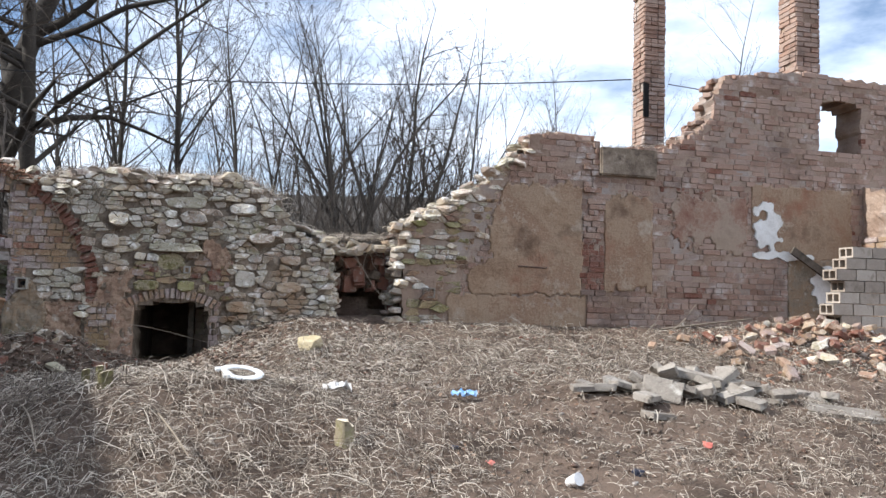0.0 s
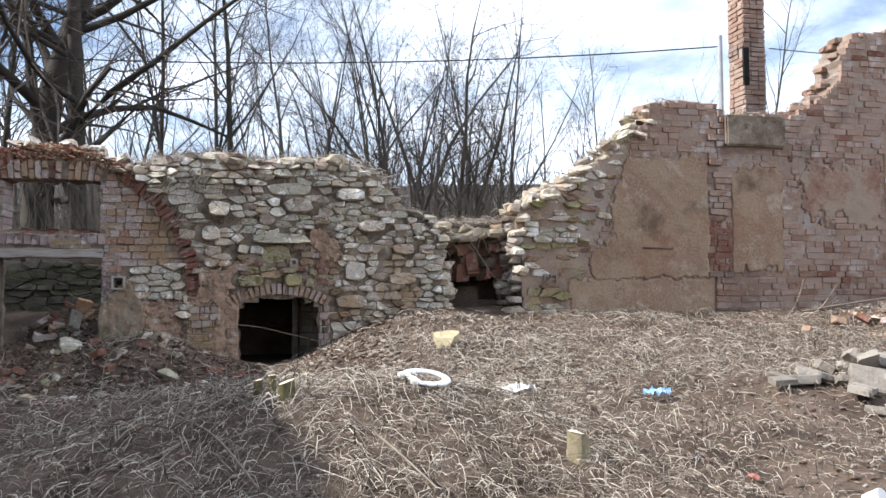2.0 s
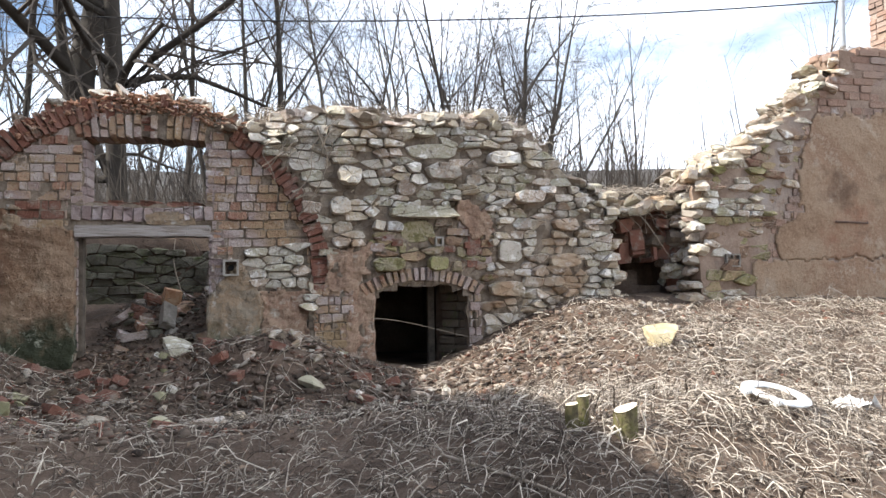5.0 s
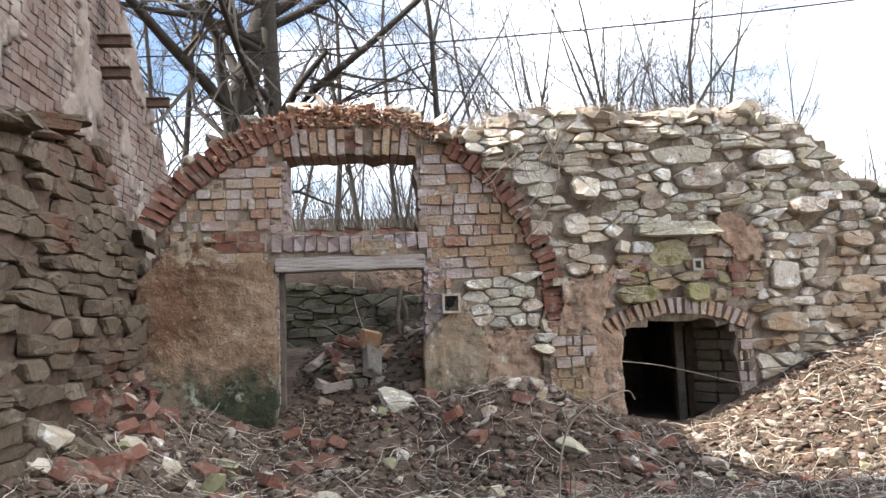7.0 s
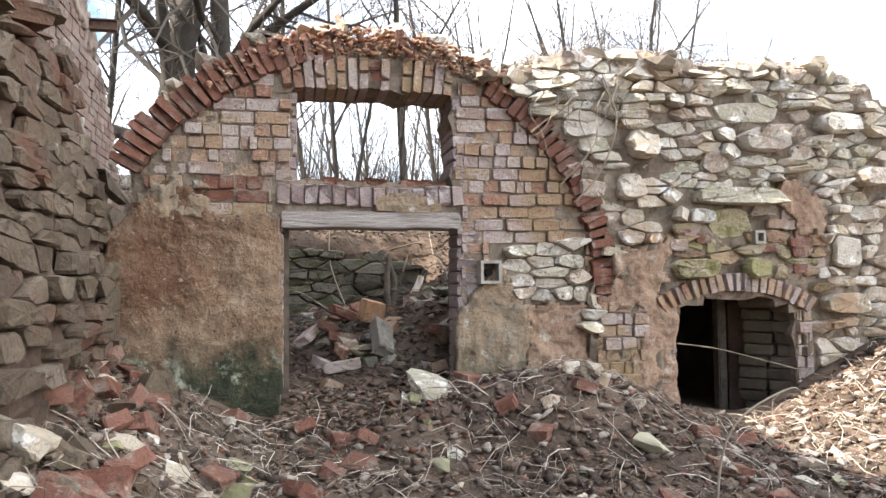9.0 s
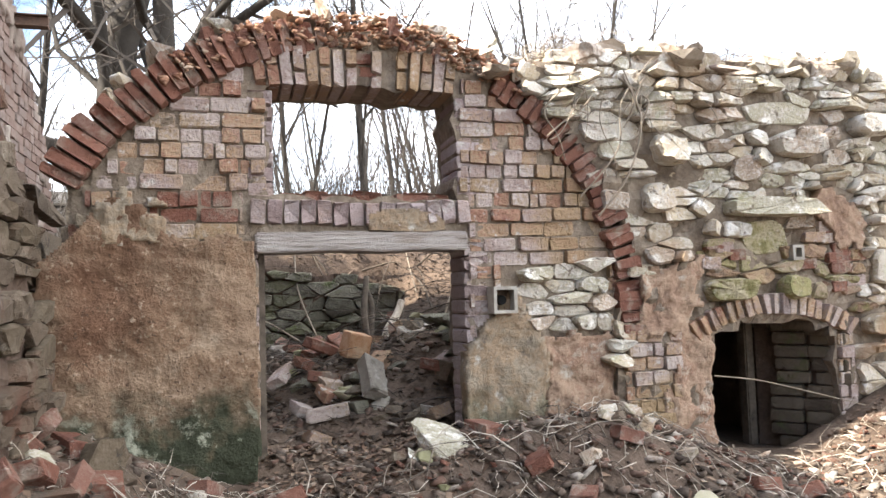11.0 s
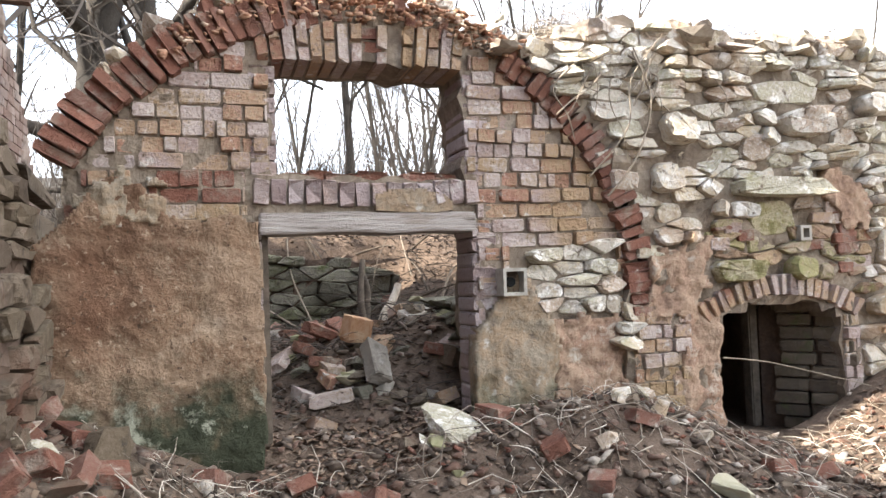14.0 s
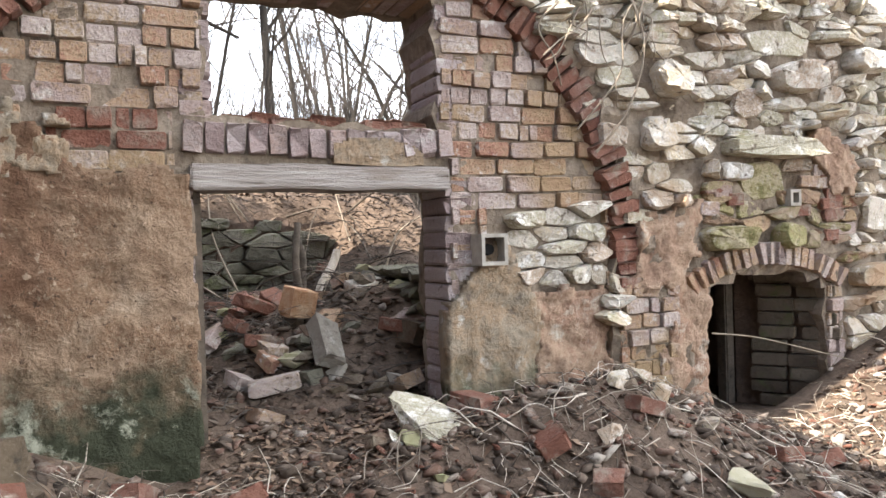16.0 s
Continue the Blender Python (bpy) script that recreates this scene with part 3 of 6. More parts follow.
def tall_zone(x, z):
    if z > lerp(TALL_TOP, x) + .025 * nz(x, 0, z, 7) or z < .6:
        return False
    if 7.97 < x < 8.70 and 3.85 < z < 4.60 + .1 * (1 - ((x - 8.33) / .37) ** 2):
        return False
    return x > lerp([(.6, 1.68), (1.7, 1.72), (2.3, 1.62), (2.5, 1.78), (3, 2.6)], z) + .05 * nz(x, 1, z, 6)


wall_arch = tagged(slab("wall_arch", infill, -4.95, -1.8, .2, 3.0, WY + .06, WY + .42, .05, M_MORTAR_L, .010), "brick infill wall under a ruined relieving arch", "wall", kind="structure")
wall_stone = tagged(slab("wall_stone", stone_zone, -2.8, .95, .3, 3.05, WY + .015, WY + .60, .05, M_MORTAR_L, .05), "ruined rubble stone wall with ragged top", "wall", kind="structure")
wall_tall = tagged(slab("wall_tall", tall_zone, 1.5, 9.7, .6, 5.2, WY - .007, WY + .50, .07, M_MORTAR_RED, .012), "tall ruined brick wall with remains of plaster", "wall", kind="structure")

# side wall of rubble and the taller brick ruin above it, running towards the camera
SX = -4.72
SIDE_TOP = [(3.0, 2.2), (6.6, 2.3), (7.84, 2.5), (8.6, 2.66), (9.1, 2.70), (9.3, 2.45), (9.6, 2.32), (10.2, 2.2)]


def side_place(a, d, h):
    return (SX - (d - WY) - .24 * smooth(1.2, 2.7, h) - .10 * smooth(9.1, 9.5, a), a, h)


SIDE_M = Matrix(((0, -1, 0, SX + WY), (1, 0, 0, 0), (0, 0, 1, 0), (0, 0, 0, 1)))


def side_zone(a, h):
    return .3 < h < lerp(SIDE_TOP, a) + .05 * nz(a, 0, h, 5)


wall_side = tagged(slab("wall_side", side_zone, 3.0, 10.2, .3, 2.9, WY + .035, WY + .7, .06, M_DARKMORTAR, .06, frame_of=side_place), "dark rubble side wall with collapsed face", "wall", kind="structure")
RUIN_TOP = [(0.5, 4.6), (7.6, 4.7), (8.6, 4.42), (9.5, 4.42), (10.1, 5.0), (11.2, 5.2), (11.7, 4.75), (12.45, 4.1), (13.1, 3.65), (13.6, 3.2), (14.0, 2.5)]


def ruin_place(a, d, h):
    return (-5.75 - (d - WY), a, h)


def ruin_zone(a, h):
    return 0.3 < h < lerp(RUIN_TOP, a) + .08 * nz(a, 1, h, 3)


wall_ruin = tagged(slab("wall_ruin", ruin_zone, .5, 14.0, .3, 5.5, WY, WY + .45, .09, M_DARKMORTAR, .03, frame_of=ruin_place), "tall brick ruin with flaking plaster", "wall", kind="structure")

# cellar chamber behind the low arched opening
# The dark mortar colour adds to the chamber's own shade.
bm = bmesh.new()
for lo, hi in (((-.60, 9.97, .4), (-.42, 11.6, 1.6)), ((-1.75, 9.97, .3), (-1.56, 11.6, 1.6)), ((-1.56, 11.5, .3), (-.60, 11.7, 1.6)), ((-1.75, 9.97, 1.42), (-.42, 11.7, 1.62))):
    res = bmesh.ops.create_cube(bm, size=1)["verts"]
    for v in res:
        v.co = Vector([lo[i] + (v.co[i] + .5) * (hi[i] - lo[i]) for i in range(3)])
# splayed brick pier between the mouth and the inner door
SPLAY = pose(-.60, 9.40, 0, 0, 0, 122)
for v in bmesh.ops.create_cube(bm, size=1)["verts"]:
    v.co = SPLAY @ Vector(((v.co.x + .5) * .49, (v.co.y - .5) * .30 - .03, .35 + (v.co.z + .5) * 1.1))
tagged(part("wall_cellar", bm, M_DARKMORTAR), "cellar chamber of masonry darkened for its shade", "wall", kind="structure")

# back wall of the room behind the doorway
def back_zone(x, z):
    return .5 < z < lerp([(-5.3, 2.0), (-3.6, 1.86), (-2.9, 1.80), (-2.7, 1.72), (-2.2, 1.6)], x) + .05 * nz(x, 2, z, 5)


wall_back = tagged(slab("wall_back", back_zone, -5.4, -2.1, .5, 2.4, 12.48, 12.8, .07, M_DARKMORTAR, .06), "mossy rubble back wall inside the ruin", "wall", kind="structure")

# ---- trees ----
def tube(v, f, pts, rad, sides):
    base = len(v)
    for i, (p, q) in enumerate(zip(pts, rad)):
        d = (pts[min(i + 1, len(pts) - 1)] - pts[max(i - 1, 0)]).normalized()
        a = d.orthogonal().normalized()
        b = d.cross(a)
        for s in range(sides):
            t = 2 * math.pi * s / sides
            v.append(tuple(p + (a * math.cos(t) + b * math.sin(t)) * q))
    for i in range(len(pts) - 1):
        for s in range(sides):
            k = (s + 1) % sides
            f.append((base + i * sides + s, base + i * sides + k, base + (i + 1) * sides + k, base + (i + 1) * sides + s))


def grow(r, store, start, way, length, rad, depth, rules):
    """One branch and, below it, its children; store[0] trunk and limbs, store[1] twigs."""
    n = rules.get("segs", 2) if depth >= rules["depth"] and depth > 2 else 6 if depth == 0 else (5 if depth == 1 else (4 if depth == 2 else 3))
    pts, rads, p, d = [start], [rad], start.copy(), way.normalized()
    for i in range(n):
        d = (d + Vector((r.gauss(0, 1), r.gauss(0, 1), r.gauss(0, 1))) * rules["bend"] * (.55 if depth == 0 else 1) + Vector((0, 0, rules["up"]))).normalized()
        p = p + d * (length / n)
        pts.append(p.copy())
        rads.append(rad * (1 - (i + 1) / n * rules["taper"]))
    k = 0 if depth <= 1 else 1
    tube(store[k][0], store[k][1], pts, rads, 7 if depth == 0 else (5 if depth == 1 else 3))
    if depth >= rules["depth"]:
        return
    kids = rules["kids"][depth]
    for j in range(kids):
        u = (rules["first"] if depth == 0 else .15) + (1 - (rules["first"] if depth == 0 else .15)) * (j + r.random()) / kids
        i = min(n - 1, int(u * n))
        w = u * n - i
        q = pts[i].lerp(pts[i + 1], w)
        axis_d = (pts[i + 1] - pts[i]).normalized()
        side = axis_d.orthogonal().normalized()
        side = (Matrix.Rotation(r.uniform(0, 2 * math.pi), 3, axis_d) @ side)
        ang = radians(r.uniform(*rules["angle"]))
        cd = axis_d * math.cos(ang) + side * math.sin(ang)
        cl_ = length * rules["ratio"] * r.uniform(.6, 1.15) * (1 - .45 * u if depth == 0 else 1 - .3 * u)
        grow(r, store, q, cd, cl_, max(.0035, rads[i] * rules["thin"] * r.uniform(.75, 1.1)), depth + 1, rules)


def tree_thing(name, label, seed, stems, rules, group=""):
    r = random.Random(seed)
    store = (([], []), ([], []))
    for ln, rd, lean_x, lean_y, ox, oy in stems:
        grow(r, store, Vector((ox, oy, -.4)), Vector((lean_x, lean_y, 1)), ln, rd, 0, rules)
    t = thing(name, label, "tree", group)
    a = mesh_object("trunk", *store[0], M_BARK, smooth=True)
    b = mesh_object("crown", *store[1], M_TWIG)
    a.parent = b.parent = t
    return t


SLIM = dict(bend=.09, up=.03, taper=.9, depth=4, kids=(20, 6, 5, 2), first=.22, angle=(25, 55), ratio=.40, thin=.42)
BUSHY = dict(bend=.13, up=.02, taper=.9, depth=4, kids=(13, 7, 5, 3), first=.10, angle=(22, 58), ratio=.48, thin=.48)
OAK = dict(bend=.17, up=.004, taper=.78, depth=4, kids=(22, 10, 7, 4), first=.13, angle=(45, 85), ratio=.52, thin=.46)
rt = random.Random(5)
oak = tree_thing("oak_tree", "large bare dark-barked tree with spreading limbs", 3, [(13, .34, -.05, .02, 0, 0), (12, .20, .06, -.02, .75, .1)], OAK)
oak.matrix_world = pose(-5.6, 16.9, ground_z(-5.6, 16.9))
slim_a = tree_thing("bare_tree", "slender leafless young tree in the wood", 11, [(11, .085, .03, 0, 0, 0)], SLIM, "leafless trees behind the ruin")
slim_b = tree_thing("bare_tree", "slender leafless young tree in the wood", 12, [(9.5, .07, -.05, .03, 0, 0), (8, .05, .14, 0, .2, 0)], SLIM, "leafless trees behind the ruin")
clump_a = tree_thing("multi_stem_tree", "leafless many-stemmed tree spreading from one base", 21, [(7.5, .085, -.38, .05, 0, 0), (8, .09, .0, -.05, .1, .1), (8, .08, .34, .05, .15, 0), (6.5, .06, -.7, .2, -.1, 0), (7, .055, .8, -.1, .2, 0)], BUSHY, "leafless trees behind the ruin")
clump_b = tree_thing("multi_stem_tree", "leafless many-stemmed tree spreading from one base", 22, [(7, .07, -.32, .05, 0, 0), (7.5, .08, .3, -.05, .1, .1), (7, .06, .02, .3, .15, 0)], BUSHY, "leafless trees behind the ruin")


FAR = dict(bend=.10, up=.03, taper=.88, depth=3, kids=(16, 8, 5), first=.2, angle=(20, 50), ratio=.42, thin=.5)
far_a = tree_thing("bare_tree", "distant leafless tree in the wood", 31, [(11, .075, .03, 0, 0, 0)], FAR, "distant leafless trees")
far_b = tree_thing("multi_stem_tree", "distant leafless many-stemmed tree", 32, [(9, .07, -.25, .05, 0, 0), (9, .075, .2, -.05, .1, .1), (8, .06, .0, .25, .1, 0)], FAR, "distant leafless trees")
far_a.matrix_world = pose(-14, 34, ground_z(-14, 34))
far_b.matrix_world = pose(16, 38, ground_z(16, 38))


def plant(src, x, y, s=1.0, rz=None):
    return copy_thing(src, pose(x, y, ground_z(x, y) - .1, rt.uniform(-2, 2), rt.uniform(-2, 2), rt.uniform(0, 360) if rz is None else rz) @ Matrix.Scale(s, 4))


clump_a.matrix_world = pose(3.4, 20.0, ground_z(3.4, 20.0), 0, 0, 0)
clump_b.matrix_world = pose(1.9, 18.5, ground_z(1.9, 18.5), 0, 0, 40)
slim_a.matrix_world = pose(-1.9, 17.5, ground_z(-1.9, 17.5))
slim_b.matrix_world = pose(-3.3, 19.5, ground_z(-3.3, 19.5))
for x, y, s in ((-.6, 20.5, 1.0), (-4.2, 22, 1.1), (-7.5, 20, 1.1), (-9, 24, 1.2), (-2.6, 24, 1.1), (5.6, 24, .95), (7.4, 27, .85), (9.8, 30, .75), (12.5, 33, .7), (-12, 22, 1.2)):
    plant(rt.choice((slim_a, slim_b)), x, y, s)
for x, y, s in ((.7, 23.5, 1.0), (4.8, 23.5, .95), (2.6, 22.5, 1.0), (-6.2, 26, 1.1), (8.4, 34, .8), (2.6, 28, 1.1)):
    plant(clump_b if y < 24 else far_b, x, y, s)
for j in range(58):
    y = rt.uniform(25, 58)
    plant(rt.choice((far_a, far_b, far_a, far_a)), rt.uniform(-.75, .62) * y + 2, y, rt.uniform(.8, 1.2) * (.72 if y > 40 else .9))


# brushwood under the trees
rb = random.Random(19)
bv, bf = [], []
for j in range(5200):
    y = 14 + 26 * rb.random() ** 1.5
    x = rb.uniform(-.55, .5) * y + 1
    if j % 8 == 0:
        x, y = rb.uniform(-4.5, -1.0), rb.uniform(14.2, 18)
    p, d = Vector((x, y, ground_z(x, y) - .05)), Vector((rb.gauss(0, .35), rb.gauss(0, .35), 1)).normalized()
    ln, pts_ = rb.uniform(.6, 3.0), []
    for i in range(4):
        pts_.append(p + d * ln * i / 3 + Vector((rb.gauss(0, .05), rb.gauss(0, .05), 0)) * i)
    tube(bv, bf, pts_, [.009, .007, .005, .002], 3)
for j in range(2600):                                   # taller thicket farther off
    y = rb.uniform(28, 62)
    x = rb.uniform(-.6, .5) * y + 1
    p, d = Vector((x, y, hole_floor(x, y) - .1)), Vector((rb.gauss(0, .22), rb.gauss(0, .22), 1)).normalized()
    ln = rb.uniform(2.0, 5.5)
    tube(bv, bf, [p + d * ln * i / 3 + Vector((rb.gauss(0, .1), rb.gauss(0, .1), 0)) * i for i in range(4)], [.025, .02, .014, .004], 3)
tagged(mesh_object("brushwood", bv, bf, M_TWIG), "brown leafless undergrowth in the wood", "undergrowth", kind="stuff")

# ---- things ----
def box(bm, lo, hi, m=None, bevel=0.0):
    vs = bmesh.ops.create_cube(bm, size=1)["verts"]
    for v in vs:
        v.co = Vector([lo[i] + (v.co[i] + .5) * (hi[i] - lo[i]) for i in range(3)])
    if bevel:
        es = list({e for v in vs for e in v.link_edges})
        bmesh.ops.bevel(bm, geom=es, offset=bevel, segments=2, affect="EDGES")
    if m:
        for v in (vs if not bevel else bm.verts):
            if v.is_valid:
                v.co = m @ v.co


def curve_tube(name, pts, rad, material, sides=6, parent=None, taper=.5):
    v, f = [], []
    pts = [Vector(p) for p in pts]
    fine = []
    for a, b, c, d in zip([pts[0]] + pts[:-2], pts[:-1], pts[1:], pts[2:] + [pts[-1]]):
        for k in range(6):
            t = k / 6
            fine.append(.5 * ((2 * b) + (c - a) * t + (2 * a - 5 * b + 4 * c - d) * t * t + (3 * b - a - 3 * c + d) * t ** 3))
    fine.append(pts[-1])
    tube(v, f, fine, [rad * (1 - (1 - taper) * i / len(fine)) for i in range(len(fine))], sides)
    ob = mesh_object(name, v, f, material, smooth=True)
    if parent:
        ob.parent = parent
    return ob


def on_ground(x, y):
    return inner_z(x, y) if y > 9.4 else ground_z(x, y)


M_PORCELAIN = mat("white_plastic", [(.72, .72, .70), (.80, .80, .78)], 8, rough=.35, bump=.05)
M_CUT = mat("cut_wood", [(.62, .52, .36), (.72, .63, .47), (.55, .42, .27)], 25, bump=.2)
M_STUMP = mat("mossy_bark", [(.15, .12, .075), (.30, .25, .17), (.20, .19, .075)], 18, bump=.8)
M_MOSSBARK = mat("green_bark", [(.07, .055, .032), (.14, .12, .06), (.10, .105, .03)], 18, bump=.8)
M_STALK = mat("dry_stem", [(.20, .16, .12), (.30, .25, .19)], 12, bump=.1)
M_YELLOW = mat("sandstone", [(.34, .275, .155), (.44, .37, .23), (.50, .43, .30)], 9, bump=.5)
M_BLUE = mat("blue_film", [(.16, .34, .62), (.36, .55, .80), (.60, .72, .85)], 20, rough=.4, bump=.2)
M_METAL = mat("rusty_iron", [(.07, .045, .035), (.14, .085, .06)], 20, rough=.7, bump=.4)
M_ORANGE = mat("orange_brick", [(.34, .17, .09), (.44, .26, .15), (.50, .36, .24)], 14, bump=.7, fine=50)
M_PEELED = mat("peeled_wood", [(.36, .30, .23), (.52, .45, .36), (.62, .55, .46)], 14, bump=.5, stretch=(2, 2, .5))
M_BOX = mat("grey_box", [(.26, .235, .20), (.40, .37, .32)], 14, bump=.3)
M_PIPE = mat("grey_pipe", [(.34, .36, .38), (.46, .48, .50)], 6, rough=.5, bump=.1)
M_WIRE = mat("cable", [(.02, .02, .022), (.04, .04, .04)], 6, bump=0)
M_REDTRASH = mat("red_plastic", [(.42, .09, .07), (.55, .20, .15)], 20, rough=.5)
M_DARKTRASH = mat("dark_plastic", [(.02, .025, .045), (.05, .055, .08)], 20, rough=.4)
M_PAPER = mat("torn_paper", [(.62, .60, .57), (.78, .76, .73)], 14, bump=.2)
M_MOSSSTONE = mat("mossy_rubble", [(.18, .17, .08), (.30, .28, .17), (.42, .38, .30)], 9, rand="object", spread=.5)

# timber beam over the doorway, with door posts
beam = thing("timber_beam", "weathered grey timber beam over the doorway", "beam")
bm = bmesh.new()
box(bm, (-3.905, WY + .02, 1.835), (-2.86, WY + .24, 1.932), None, .008)
bmesh.ops.subdivide_edges(bm, edges=[e for e in bm.edges if abs(e.verts[0].co.x - e.verts[1].co.x) > .5], cuts=14)
for v in bm.verts:
    v.co += Vector((0, .006 * nz(v.co.x, v.co.y, v.co.z, 6), .009 * nz(v.co.x, 1, v.co.z * .3, 5)))
part("timber", bm, M_BEAM, beam)
frame_t = thing("door_frame", "remains of a dark timber door frame", "door frame")
for x in (-3.885,):
    bm = bmesh.new()
    box(bm, (x - .025, WY + .13, .65), (x + .025, WY + .25, 1.835), None, .006)
    part("post", bm, M_DARKWOOD, frame_t)

# post in the cellar mouth
cp = thing("cellar_post", "dark timber post in the cellar opening", "post")
bm = bmesh.new()
box(bm, (-.915, 9.82, .45), (-.85, 9.90, 1.42), None, .008)
part("timber", bm, M_DARKWOOD, cp)


def vent(name, label, x, z, w, h, material, cells=1):
    t = thing(name, label, "vent box")
    bm = bmesh.new()
    k = .016
    box(bm, (x - w / 2, WY - .05, z - h / 2), (x - w / 2 + k, WY + .08, z + h / 2))
    box(bm, (x + w / 2 - k, WY - .05, z - h / 2), (x + w / 2, WY + .08, z + h / 2))
    box(bm, (x - w / 2 + k, WY - .05, z + h / 2 - k), (x + w / 2 - k, WY + .08, z + h / 2))
    box(bm, (x - w / 2 + k, WY - .05, z - h / 2), (x + w / 2 - k, WY + .08, z - h / 2 + k))
    if cells == 2:
        box(bm, (x - k / 2, WY - .045, z - h / 2 + k), (x + k / 2, WY + .07, z + h / 2 - k))
    casing = part("casing", bm, material, t)
    bm = bmesh.new()
    box(bm, (x - w / 2 + k, WY + .03, z - h / 2 + k), (x + w / 2 - k, WY + .06, z + h / 2 - k))
    plate = part("back_plate", bm, M_DARKMORTAR, casing)
    # Black plug for the darkness in the socket's hole.
    bm = bmesh.new()
    bmesh.ops.create_cone(bm, cap_ends=True, segments=16, radius1=w * .22, radius2=w * .18, depth=.04, matrix=pose(x, WY + .02, z, 90, 0, 0))
    part("socket", bm, M_BLACK, casing, "round dark socket")
    return t


vent("vent_box", "square grey frame set in the brick wall", -2.695, 1.575, .125, .135, M_BOX)
vent("junction_box", "small weathered box above the cellar arch", -.915, 1.79, .075, .085, M_BOX)
vent("block_vent", "two-cell vent block in the broken stone wall", 2.05, 1.60, .16, .13, M_CONCRETE, 2)

# iron rod on the ochre plaster
curve_tube("iron_hook", [(3.25, WY - .05, 1.985), (3.5, WY - .07, 1.975), (3.62, WY - .07, 1.97), (3.66, WY - .02, 1.99)], .012, M_METAL)
tagged(bpy.data.objects["iron_hook"], "rusty iron rod fixed in the plaster", "iron rod")

# concrete lintel block over the blind niche
lb = thing("niche_lintel", "streaked concrete lintel above the blind niche", "lintel")
bm = bmesh.new()
box(bm, (4.40, WY - .10, 3.28), (5.25, WY + .3, 3.67), None, .02)
part("slab", bm, M_MORTAR_L, lb)

# chimneys
def chimney(label, x, y, w, d, z0, z1, red_from):
    t = thing("chimney", label, "chimney")
    bm = bmesh.new()
    box(bm, (x - w / 2 + .02, y - d / 2 + .02, z0), (x + w / 2 - .02, y + d / 2 - .02, z1))
    part("core", bm, M_MORTAR_RED, t)
    r = random.Random(int(x * 10))
    v, f = [], []
    z = z0
    while z < z1:
        for side in range(4):
            lng = w if side % 2 == 0 else d
            dep = d if side % 2 == 0 else w
            u = -lng / 2
            while u < lng / 2 - .02:
                bw = min(r.choice((.13, .26)), lng / 2 - u)
                if r.random() < .94:
                    m = pose(x, y, z, 0, 0, 90 * side) @ pose(u + bw / 2, -dep / 2 + .045, .04) @ Matrix.Diagonal((bw - .012, .05 + r.uniform(-.01, .012), .066, 1))
                    vf = BRICK_VF[r.randrange(12)]
                    b = len(v)
                    v += [tuple(m @ Vector(p)) for p in vf[0]]
                    f += [tuple(b + q for q in g) for g in vf[1]]
                u += bw
        z += .078
    ob = mesh_object("brickwork", v, f, M_BRICK_J)
    ob.parent = t
    return t


c1 = chimney("tall free-standing brick chimney stack with an open flue slot", 6.42, 11.65, .40, .40, 1.0, 8.6, 0)
# Black plate for the darkness inside the flue slot; the core is closed.
bm = bmesh.new()
box(bm, (6.205, 11.42, 4.75), (6.30, 11.46, 5.35))
part("flue_slot", bm, M_BLACK, next(o for o in c1.children if o.name.startswith("core")), "open flue slot coloured black")
chimney("brick chimney with a whitewashed foot on the wall", 8.03, 9.85, .42, .4, 4.4, 8.2, 1)

# wires and their pole
pole = thing("cable_pole", "grey metal pipe pole carrying a cable", "pole")
curve_tube("pipe", [(6.9, 13.1, 1.5), (6.9, 13.1, 4), (6.9, 13.1, 6.15)], .05, M_PIPE, 8, pole, 1)
w1 = [Vector((6.9, 13.1, 5.95)).lerp(Vector((-14, 18, 6.63)), s / 10) - Vector((0, 0, 2.2 * (s / 10) * (1 - s / 10))) for s in range(11)]
tagged(curve_tube("overhead_cable", w1, .013, M_WIRE, 4, None, 1), "thin dark overhead cable strung past the trees", "cable")
tagged(curve_tube("guy_wire", [(6.66, 11.4, 5.35), (6.9, 10.5, 5.0), (7.0, 9.75, 4.72)], .011, M_WIRE, 4, None, 1), "slack wire from the chimney to the wall", "wire")

# iron beams stuck in the brick ruin
for y, z, ln in ((11.15, 4.17, .36), (11.2, 3.88, .34), (12.5, 3.98, .34)):
    b = thing("iron_beam", "rusty iron beam end jutting from the ruin", "beam", "beam ends in the ruin")
    bm = bmesh.new()
    for lo, hi in (((-5.8, y - .05, z - .05), (-5.8 + ln, y + .05, z - .04)), ((-5.8, y - .012, z - .04), (-5.8 + ln, y + .012, z + .04)), ((-5.8, y - .05, z + .04), (-5.8 + ln, y + .05, z + .05))):
        box(bm, lo, hi)
    part("girder", bm, M_METAL, b)

# toilet seat
seat = thing("toilet_seat", "white plastic toilet seat lying on dead stalks", "toilet seat", loc=(-.15, 5.92, ground_z(-.15, 5.92) + .06), rz=28)
SEAT = .84
v, f = [], []
N, K = 48, 10
for i in range(N):
    a = 2 * math.pi * i / N
    ox, oy = SEAT * .215 * math.cos(a), SEAT * .18 * math.sin(a)
    if ox < -.13:
        ox = -.13 - (-.13 - ox) * .35
        oy *= 1.04
    n_in = Vector((-ox, -oy * 1.15, 0)).normalized()
    c = Vector((ox, oy, 0)) + n_in * .032
    for k in range(K):
        b = 2 * math.pi * k / K
        v.append(tuple(c + n_in * .032 * math.cos(b) + Vector((0, 0, .013 * math.sin(b)))))
for i in range(N):
    for k in range(K):
        f.append((i * K + k, ((i + 1) % N) * K + k, ((i + 1) % N) * K + (k + 1) % K, i * K + (k + 1) % K))
